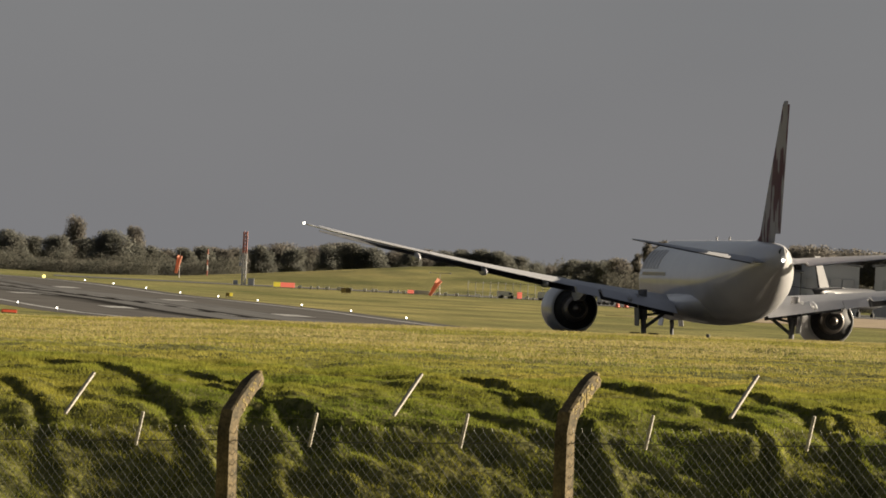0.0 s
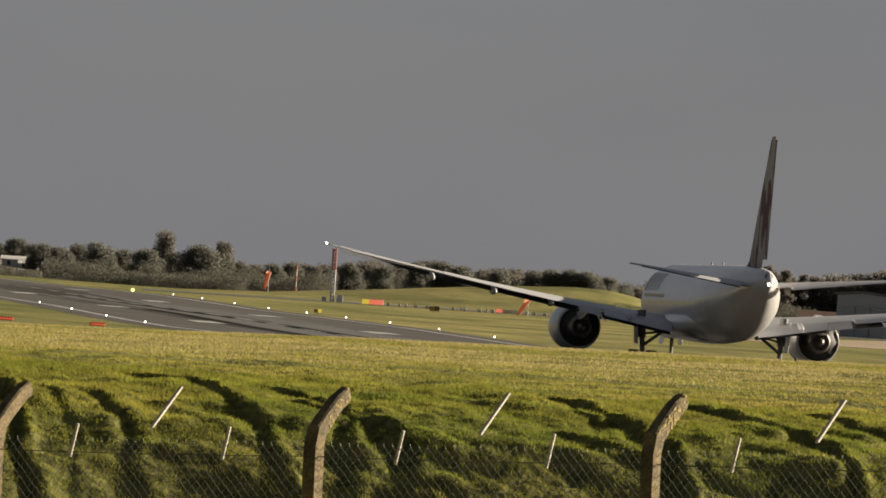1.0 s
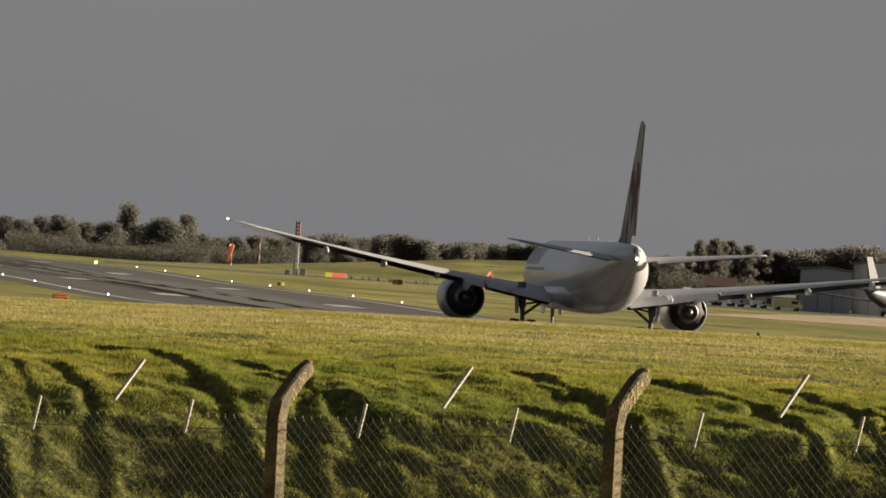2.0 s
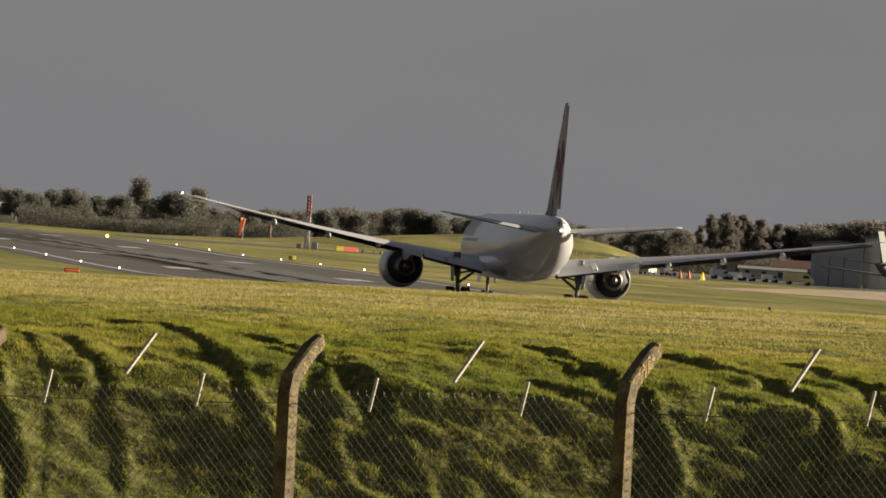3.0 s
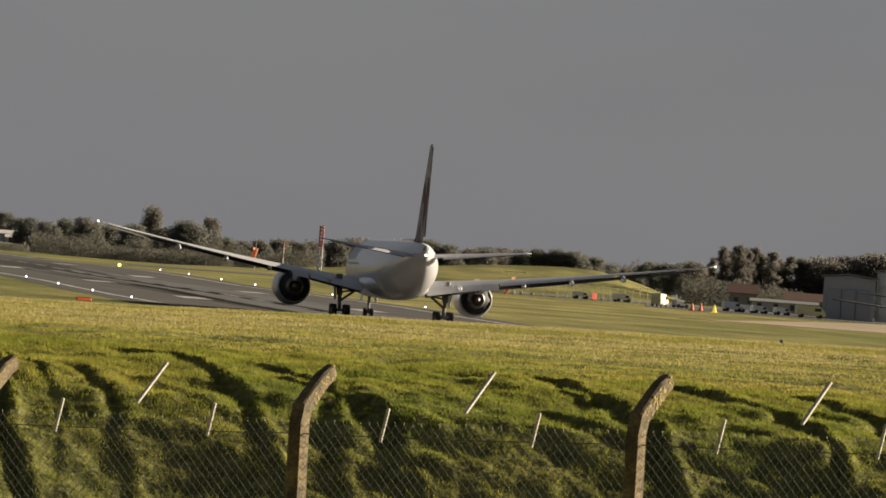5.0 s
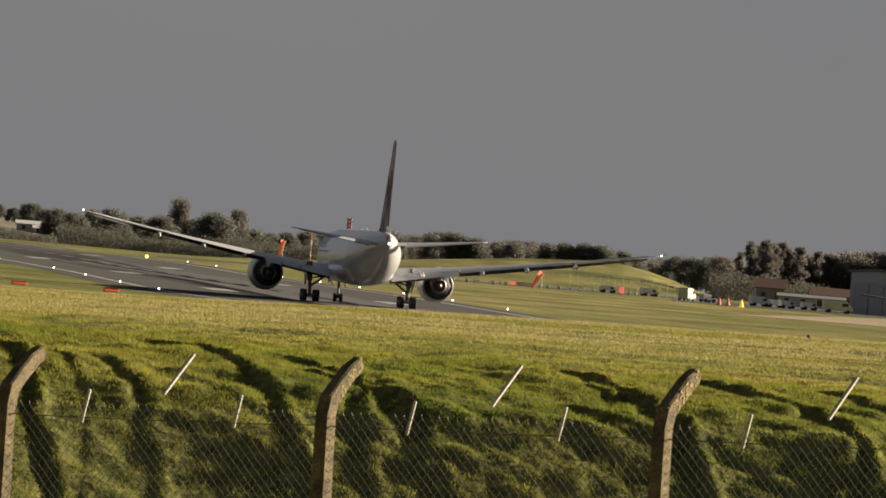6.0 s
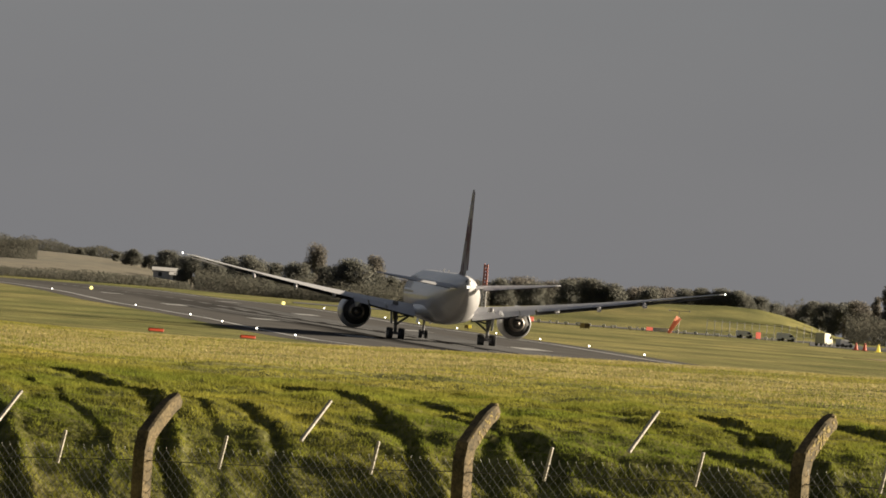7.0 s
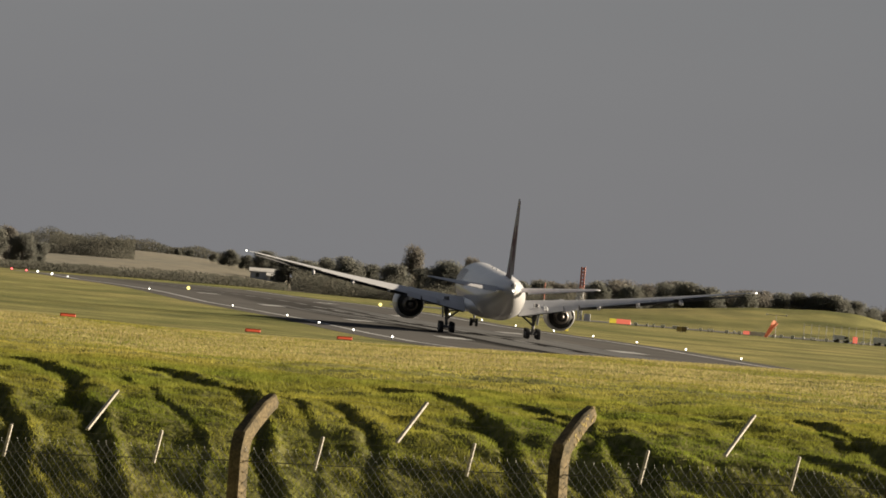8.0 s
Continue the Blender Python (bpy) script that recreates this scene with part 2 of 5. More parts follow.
def asphalt_material():
    """Grey runway asphalt, streaked along its length."""
    m = bpy.data.materials.new("runway_asphalt")
    m.use_nodes = True
    n, l = m.node_tree.nodes, m.node_tree.links
    b = n["Principled BSDF"]
    b.inputs["Roughness"].default_value = 0.9
    b.inputs["Specular IOR Level"].default_value = 0.0
    g = n.new("ShaderNodeNewGeometry")
    mp = n.new("ShaderNodeMapping")
    mp.inputs["Scale"].default_value = (1.0, 0.03, 1.0)
    l.new(g.outputs["Position"], mp.inputs[0])
    t = n.new("ShaderNodeTexNoise")
    t.inputs["Scale"].default_value, t.inputs["Detail"].default_value = 0.5, 6
    l.new(mp.outputs[0], t.inputs["Vector"])
    r = n.new("ShaderNodeValToRGB")
    r.color_ramp.elements[0].position, r.color_ramp.elements[1].position = 0.25, 0.75
    r.color_ramp.elements[0].color, r.color_ramp.elements[1].color = (0.112, 0.108, 0.104, 1), (0.142, 0.136, 0.13, 1)
    l.new(t.outputs["Fac"], r.inputs[0])
    t2 = n.new("ShaderNodeTexNoise")
    t2.inputs["Scale"].default_value, t2.inputs["Detail"].default_value = 0.06, 6
    l.new(g.outputs["Position"], t2.inputs["Vector"])
    r2 = n.new("ShaderNodeValToRGB")
    r2.color_ramp.elements[0].color, r2.color_ramp.elements[1].color = (0.75, 0.75, 0.75, 1), (1.2, 1.2, 1.2, 1)
    l.new(t2.outputs["Fac"], r2.inputs[0])
    mx = n.new("ShaderNodeMixRGB")
    mx.blend_type = "MULTIPLY"
    mx.inputs[0].default_value = 1.0
    l.new(r.outputs[0], mx.inputs[1])
    l.new(r2.outputs[0], mx.inputs[2])
    # tyre rubber laid down in a lane on either side of the centre line
    sep = n.new("ShaderNodeSeparateXYZ")
    l.new(g.outputs["Position"], sep.inputs[0])

    def calc(op, a, c):
        k = n.new("ShaderNodeMath")
        k.operation = op
        for i, v in enumerate((a, c)):
            if isinstance(v, (int, float)):
                k.inputs[i].default_value = v
            else:
                l.new(v, k.inputs[i])
        return k.outputs[0]

    def ease(v, lo, hi, a, c):
        k = n.new("ShaderNodeMapRange")
        k.interpolation_type = "SMOOTHSTEP"
        for name, q in zip(("From Min", "From Max", "To Min", "To Max"), (lo, hi, a, c)):
            k.inputs[name].default_value = q
        l.new(v, k.inputs["Value"])
        return k.outputs[0]
    off = calc("ABSOLUTE", calc("SUBTRACT", sep.outputs[0], AX - 0.5), 0)
    off = calc("ADD", off, calc("MULTIPLY", calc("SUBTRACT", t.outputs["Fac"], 0.5), 4.0))
    lane = calc("MULTIPLY", ease(off, 6.5, 11.5, 0.92, 0.0), ease(sep.outputs[1], 1250, 1900, 1.0, 0.25))
    rub = n.new("ShaderNodeMixRGB")
    rub.inputs[2].default_value = (0.02, 0.0195, 0.0195, 1)
    l.new(lane, rub.inputs[0])
    l.new(mx.outputs[0], rub.inputs[1])
    l.new(rub.outputs[0], b.inputs["Base Color"])
    return m


def fin_material():
    """Pale grey fin with a swirling maroon emblem."""
    m = bpy.data.materials.new("fin_livery")
    m.use_nodes = True
    n, l = m.node_tree.nodes, m.node_tree.links
    b = n["Principled BSDF"]
    b.inputs["Roughness"].default_value, b.inputs["Specular IOR Level"].default_value = 0.6, 0.2
    co = n.new("ShaderNodeTexCoord")
    mp = n.new("ShaderNodeMapping")
    mp.inputs["Rotation"].default_value = (radians(-20), 0, 0)
    mp.inputs["Scale"].default_value = (0.0, 0.33, 0.16)
    l.new(co.outputs["Object"], mp.inputs[0])
    t = n.new("ShaderNodeTexNoise")
    t.inputs["Scale"].default_value, t.inputs["Detail"].default_value = 1.5, 2.0
    l.new(mp.outputs[0], t.inputs["Vector"])
    r = n.new("ShaderNodeValToRGB")
    r.color_ramp.elements[0].position, r.color_ramp.elements[1].position = 0.50, 0.53
    r.color_ramp.elements[0].color, r.color_ramp.elements[1].color = (0.42, 0.40, 0.41, 1), (0.12, 0.038, 0.06, 1)
    l.new(t.outputs["Fac"], r.inputs[0])
    l.new(r.outputs[0], b.inputs["Base Color"])
    return m


M["ground"], M["asphalt"], M["fin"] = ground_material(), asphalt_material(), fin_material()


# ---- mesh helpers ----
def part(name, bm, material, parent=None, label="", smooth=False):
    me = bpy.data.meshes.new(name)
    bm.to_mesh(me)
    bm.free()
    me.materials.append(material)
    if smooth:
        me.polygons.foreach_set("use_smooth", [True] * len(me.polygons))
    ob = new(name, me)
    if parent:
        ob.parent = parent
    return tagged(ob, label) if label else ob


def array_part(name, verts, faces, material, parent=None, smooth=False):
    """A mesh from numpy arrays of vertices and of equal-sided faces."""
    k = faces.shape[1]
    me = bpy.data.meshes.new(name)
    me.vertices.add(len(verts))
    me.vertices.foreach_set("co", verts.astype(np.float32).ravel())
    me.loops.add(faces.size)
    me.loops.foreach_set("vertex_index", faces.astype(np.int32).ravel())
    me.polygons.add(len(faces))
    me.polygons.foreach_set("loop_start", np.arange(0, faces.size, k, dtype=np.int32))
    me.polygons.foreach_set("loop_total", np.full(len(faces), k, dtype=np.int32))
    me.update(calc_edges=True)
    me.polygons.foreach_set("use_smooth", np.full(len(faces), smooth, dtype=bool))
    me.materials.append(material)
    ob = new(name, me)
    if parent:
        ob.parent = parent
    return ob


def loft(bm, rings, caps=True):
    vs = [[bm.verts.new(p) for p in ring] for ring in rings]
    n = len(vs[0])
    for a, b in zip(vs, vs[1:]):
        for i in range(n):
            bm.faces.new((a[i], a[(i + 1) % n], b[(i + 1) % n], b[i]))
    if caps:
        bm.faces.new(vs[0][::-1])
        bm.faces.new(vs[-1])
    bmesh.ops.recalc_face_normals(bm, faces=bm.faces)
    return bm


def ring_y(y, zc, rx, rz, n=28, x=0.0):
    return [Vector((x + rx * math.cos(2 * math.pi * i / n), y, zc + rz * math.sin(2 * math.pi * i / n))) for i in range(n)]


def box(bm, size, at=(0, 0, 0), bevel=0.0, turn=None):
    made = bmesh.ops.create_cube(bm, size=1.0)["verts"]
    bmesh.ops.scale(bm, vec=size, verts=made)
    if bevel:
        edges = list({e for v in made for e in v.link_edges})
        out = bmesh.ops.bevel(bm, geom=edges, offset=bevel, segments=1, affect="EDGES")
        made = list({v for f in out["faces"] for v in f.verts} | {v for v in made if v.is_valid})
    if turn:
        bmesh.ops.transform(bm, matrix=turn, verts=made)
    bmesh.ops.translate(bm, vec=at, verts=made)
    return bm


def rod(bm, a, b, ra, rb=None, n=8):
    a, b, rb = Vector(a), Vector(b), ra if rb is None else rb
    q = (b - a).to_track_quat("Z", "Y").to_matrix()
    rings = [[p + q @ Vector((r * math.cos(2 * math.pi * i / n), r * math.sin(2 * math.pi * i / n), 0)) for i in range(n)]
             for p, r in ((a, ra), (b, rb))]
    return loft(bm, rings)


def ball(bm, at, r, n=8):
    bmesh.ops.create_uvsphere(bm, u_segments=n, v_segments=max(4, n // 2), radius=r, matrix=Matrix.Translation(at))
    return bm


def thing(name, at, label, category, group="", turn=0.0):
    e = new(name)
    e.empty_display_size = 0.3
    e.matrix_world = pose(*at, 0, 0, turn)
    return tagged(e, label, category, group)


# ---- the lie of the land ----
RUN_Y = [0, 700, 726, 840, 935, 1000, 1070, 1136, 1200, 1265, 1400, 1510, 1575, 1650, 1710, 1815, 2030, 2215, 2430, 3000, 5000]
RUN_Z = [.3, .3, .32, -.02, -.13, -.14, -.12, .12, .47, .86, 1.33, 1.66, 2.05, 2.5, 2.75, 3.05, 3.4, 4.0, 4.2, 5.2, 6.0]
FENCE_D, FENCE_B, FENCE_A = 74.0, 5.21, radians(33)      # distance and bearing of one post, slant of the fence


def step(a, b, x):
    t = np.clip((x - a) / (b - a), 0, 1)
    return t * t * (3 - 2 * t)


def run_z(y):
    return np.interp(y, RUN_Y, RUN_Z)


GULLIES = [  # bearing and distance of the top, metres down the bank, slant (degrees of bearing), width, depth
    (0.60, 103.0, 9.0, 0.9, 0.12, 0.30), (1.25, 103.0, 9.0, 0.9, 0.12, 0.30), (1.80, 105.0, 9.0, 0.65, 0.13, 0.40), (2.30, 103.5, 4.0, 0.5, 0.06, 0.16),
    (2.55, 105.5, 9.5, 0.95, 0.11, 0.36), (3.05, 104.0, 4.0, 0.5, 0.07, 0.16), (3.45, 101.5, 8.0, 0.9, 0.12, 0.22), (3.80, 105.0, 9.0, 1.3, 0.12, 0.34),
    (4.42, 104.5, 7.0, 1.2, 0.09, 0.26), (4.75, 102.0, 9.0, 1.0, 0.12, 0.28), (5.25, 100.5, 8.0, 0.9, 0.12, 0.24), (5.95, 105.5, 10.0, 1.5, 0.14, 0.42),
    (6.35, 102.5, 8.0, 1.2, 0.10, 0.25), (6.90, 105.5, 10.0, 1.6, 0.14, 0.46), (7.55, 107.0, 9.0, 1.3, 0.10, 0.30), (7.90, 104.0, 9.0, 1.2, 0.13, 0.36),
    (8.45, 104.0, 9.0, 1.1, 0.12, 0.30), (9.10, 104.0, 9.0, 1.1, 0.13, 0.30)]


def cells(x, y, seed):
    """Smooth value noise of unit size, 0 to 1."""
    xi, yi = np.floor(x).astype(np.int64), np.floor(y).astype(np.int64)
    fx, fy = x - xi, y - yi
    fx, fy = fx * fx * (3 - 2 * fx), fy * fy * (3 - 2 * fy)

    def h(a, b):
        v = (a * 374761393 + b * 668265263 + seed * 144665) & 0x7fffffff
        v = ((v ^ (v >> 13)) * 1274126177) & 0x7fffffff
        return ((v ^ (v >> 16)) & 0xffff) / 65535.0
    return (h(xi, yi) * (1 - fx) + h(xi + 1, yi) * fx) * (1 - fy) + (h(xi, yi + 1) * (1 - fx) + h(xi + 1, yi + 1) * fx) * fy


def land(bearing, d):
    """Height of the ground on a bearing (degrees, to the right of +y) at d metres from the eye."""
    bearing, d = np.asarray(bearing, float), np.asarray(d, float)
    b = np.radians(bearing)
    x, y = d * np.sin(b), d * np.cos(b)
    far = run_z(np.clip(y, 0, 5000))
    far = far - 0.12 * (1 - step(24.0, 26.2, np.abs(x - AX))) * step(300, 600, y) * (1 - step(2440, 2480, y))
    # grassy knoll behind the taxiway, a rise with fields on the far left, woods' ground
    knoll = np.interp(bearing, [4.2, 4.7, 5.2, 5.6, 6.1, 6.5, 6.7, 6.85, 7.0, 7.12, 7.3], [0, .7, 2.6, 4.3, 6.4, 7.2, 6.9, 5.6, 3.6, 1.6, 0])
    knoll = 0.92 * knoll * step(2130, 2420, d) * (1 - step(2520, 2900, d))
    rise = 8.5 * np.exp(-((bearing - 2.1) / 1.4) ** 4) * step(2430, 3150, d)
    far = far + knoll + rise
    # the bank in front: foot, brow, plateau, crest
    lift = np.interp(bearing, [0, 2, 3, 4, 5, 6.3, 7.3, 8.3, 8.9, 11], [-.05, -.07, -.14, -.10, 0, .055, .095, .14, .155, .2])
    dd = d + 1.4 * (cells(x * 0.25, y * 0.25, 3) - 0.5)
    ds = [0, 60, 74, 88, 94.5, 96.5, 98, 99.4, 101.2, 105, 112, 125, 150, 172, 188, 205, 240, 320, 420]
    tail = [2.99, 3.06, 3.10, 3.14, 3.165, 3.175, 3.12, 2.6, .8, .2]
    gentle = np.interp(dd, ds, [2.3, 1.2, .5, .6, .9, 1.55, 2.17, 2.58, 2.82] + tail)
    steep = np.interp(dd, ds, [2.3, 1.2, .5, .5, .58, 1.12, 1.93, 2.54, 2.82] + tail)
    near = gentle + (steep - gentle) * (step(5.8, 7.8, bearing) + 0.6 * step(7.4, 8.6, bearing))
    near = near + lift * step(95, 185, d) * (1 - step(205, 330, d))
    w = 1 - step(205, 420, d)
    z = far * (1 - w) + near * w
    front = step(86, 93, d) * (1 - step(185, 215, d))
    wander = 0.6 * cells(x * 0.8, y * 0.6, 41) + 0.4 * cells(x * 2.5, y * 1.8, 43)
    worn = 0.55 + 0.9 * cells(x * 0.7, y * 0.5, 47)
    for gb, gd, gl, slant, width, depth in GULLIES:
        along = (gd - d) / gl
        centre = gb + slant * np.clip(along, 0, 1.4) ** 0.62
        centre = centre + 0.04 * np.sin(d * 0.9 + gb * 9) + 0.26 * (wander - 0.5)
        off = (bearing - centre) / (0.62 * width)
        cut = np.where(off < 0, np.exp(-(off / 0.8) ** 2), np.exp(-(off / 0.45) ** 2))
        z = z - (0.46 if gb < 3 else 0.30 if gb < 5.6 else 0.40) * depth * worn * cut * (1.0 if gb < 3 else 0.3 + 0.7 * step(97.0, 100.8, d)) * step(-0.12, 0.12, along) * (1 - 0.5 * step(0.8, 1.3, along)) * front
        lip = np.exp(-((off - 1.1) / 0.6) ** 2)
        z = z + 0.12 * depth * lip * step(-0.1, 0.2, along) * front
    # slanting ridges down the face of the bank
    slope_on = step(88, 94, d) * (1 - step(101, 107, d)) * (0.55 + 0.45 * step(4.6, 6.4, bearing))
    q = x + 0.75 * (d - 100) + 0.5 * (cells(x * 0.5, y * 0.5, 59) - 0.5)
    z = z + slope_on * (0.09 * (cells(q * 1.5, d * 0.12, 61) - 0.5) + 0.055 * (cells(q * 3.6, d * 0.2, 67) - 0.5) + 0.04 * (cells(q * 8.0, d * 0.6, 73) - 0.5) + 0.045 * (cells(x * 7.0, d * 5.0, 69) - 0.5))
    z = z - 0.5 * step(104, 112, d) * front * np.clip(cells(x * 0.75, y * 0.22, 71) - 0.78, 0, 1)
    # old wheel tracks that slant across the brow and run down towards the fence
    v = np.degrees((EYE[2] - near) / np.maximum(d, 50.0))
    track = v - 0.17 * bearing + 0.05 * (cells(x * 0.35, d * 0.08, 83) - 0.5)
    fold = np.abs(2 * cells(bearing * 1.6, track * 15.0, 79) - 1)
    fold2 = np.abs(2 * cells(bearing * 2.6 + 9, track * 34.0, 89) - 1)
    brow = step(96, 99, d) * (1 - step(106, 140, d))
    z = z + brow * (0.65 + 0.35 * step(4.2, 5.6, bearing)) * (0.055 * fold + 0.042 * fold2 - 0.05)
    # mower swathes, tussocks
    z = z + front * (0.055 * (cells(x * 0.9, y * 0.35, 7) - 0.5) + (0.055 - 0.035 * slope_on) * (cells(x * 1.8, y * 1.1, 11) - 0.5)
                     + 0.045 * (cells(x * 4.5, y * 3.0, 5) - 0.5)) * (0.35 + 0.65 * (1 - step(102, 125, d)))
    z = z + 0.06 * step(103, 115, d) * front * (1 - 0.75 * step(150, 180, d)) * (cells(x * 0.22, y * 0.55, 17) + 0.6 * cells(x * 0.5, y * 1.1, 19) - 0.8)
    # rough swells of the far grass, clear of the runway
    z = z + 0.2 * step(40, 90, np.abs(x - AX)) * step(600, 900, d) * (cells(x * 0.02, y * 0.006, 13) - 0.5)
    return z


def ground_at(bearing, d):
    b = radians(bearing)
    return (d * math.sin(b), d * math.cos(b), float(land(bearing, d)))


def ground_xy(x, y):
    return (x, y, float(land(math.degrees(math.atan2(x, y)), math.hypot(x, y))))


def build_ground():
    bear = np.concatenate([np.arange(-175, -2, 7.0), np.arange(-2, 0.6, 0.4), np.arange(0.6, 10.2, 0.035), np.arange(10.2, 14, 0.4), np.arange(14, 185, 7.0)])
    dist = np.concatenate([np.array([0.0, 3, 8, 20, 35, 50, 60, 70, 78, 84]), np.arange(86, 108, 0.14), np.arange(108, 206, 0.6),
                           np.arange(206, 430, 9), np.arange(430, 1000, 35), np.arange(1000, 3300, 14), np.arange(3300, 4900, 80)])
    B, D = np.meshgrid(bear, dist)
    Z = land(B, D)
    br = np.radians(B)
    verts = np.stack([D * np.sin(br), D * np.cos(br), Z], -1).reshape(-1, 3)
    nb, nd = len(bear), len(dist)
    i = np.arange(nd - 1)[:, None] * nb + np.arange(nb - 1)[None, :]
    faces = np.stack([i, i + 1, i + nb + 1, i + nb], -1).reshape(-1, 4)[:, ::-1]
    close = np.arange(nd - 1) * nb
    seam = np.stack([close + nb - 1, close, close + nb, close + 2 * nb - 1], -1)[:, ::-1]
    ob = array_part("ground", verts, np.concatenate([faces, seam]), M["ground"], smooth=True)
    tagged(ob, "sunlit rough airfield grass with rutted bank", "ground", kind="structure")


build_ground()


def strip(name, x0, x1, y0, y1, lift, material, parent=None, dy=10.0):
    """A ribbon that follows the runway's profile."""
    n = max(2, int((y1 - y0) / dy) + 1)
    ys = np.linspace(y0, y1, n)
    xs = np.array([x0, x1])
    X, Y = np.meshgrid(xs, ys)
    verts = np.stack([X, Y, run_z(Y) + lift], -1).reshape(-1, 3)
    i = np.arange(n - 1)[:, None] * 2
    faces = np.concatenate([i, i + 1, i + 3, i + 2], 1)
    low = verts.copy()
    low[:, 2] -= 0.02 if lift > 0.03 else 0.015
    k = len(verts)
    sides = np.concatenate([np.concatenate([i + k, i + 2 + k, i + 2, i], 1), np.concatenate([i + 1, i + 3, i + 3 + k, i + 1 + k], 1)])
    return array_part(name, np.concatenate([verts, low]), np.concatenate([faces, sides]), material, parent)


runway = strip("runway", AX - 26.6, AX + 26.6, 450, 2440, 0.02, M["asphalt"])
tagged(runway, "grey asphalt runway with black rubber marks", "runway", kind="structure")
M["rubber_mark"] = mat("rubber_marks", (0.022, 0.021, 0.021), 0.95, second=(0.045, 0.044, 0.044), scale=0.5, stretch=(1, 0.05, 1))
mark = random.Random(5)
for i in range(34):
    side = mark.choice((-1, 1)) * mark.gauss(5.0, 2.0)
    y0 = mark.uniform(700, 1350)
    strip("rubber_mark", AX + side - mark.uniform(.5, 1.7), AX + side + mark.uniform(.5, 1.7), y0, y0 + mark.uniform(180, 420), 0.030 + 0.0004 * i, M["rubber_mark"], runway)
for side in (-22.5, 22.5):
    strip("edge_line", AX + side - 0.45, AX + side + 0.45, 450, 2430, 0.05, M["white_paint"], runway)
for y in range(480, 2400, 50):
    strip("centre_dash", AX - 0.45, AX + 0.45, y, y + 30, 0.045, M["worn_paint"], runway)
for y in (1005, 1172, 1340, 1550, 1745):
    for side in (-10.4, 10.4):
        strip("touchdown_bar", AX + side - 1.7, AX + side + 1.7, y - 11.5, y + 11.5, 0.045, M["white_paint"], runway)


# ---- the airliner ----
def foil(x, y_le, chord, z, thick, drop=0.0, n=9):
    """An aerofoil ring at span x; drop: degrees by which its tail points down."""
    up, lo = [], []
    for i in range(n):
        t = 0.5 - 0.5 * math.cos(math.pi * i / (n - 1))
        h = thick * chord * (1.6 * math.sqrt(t) - 0.9 * t - 0.7 * t * t)
        up.append((t, 0.62 * h))
        lo.append((t, -0.38 * h))
    pts = up + lo[-2:0:-1]
    c, s = math.cos(radians(drop)), math.sin(radians(drop))
    return [Vector((x, y_le - chord * t * c + q * s, z - chord * t * s + q * c)) for t, q in pts]


def wing_z(x):
    u = (x - 3.0) / 29.4
    return 3.95 + 2.95 * u + 1.2 * u * u


def wing_le(x):
    return 12.0 - 0.687 * (x - 3.0) if x < 29.3 else -6.07 - (x - 29.3) * 1.75


def wing_te(x):
    if x < 10.3:
        return -2.0 - 0.05 * (x - 3.0)
    return -2.4 - (x - 10.3) * 0.36 if x < 29.3 else -9.24 - (x - 29.3) * 1.02


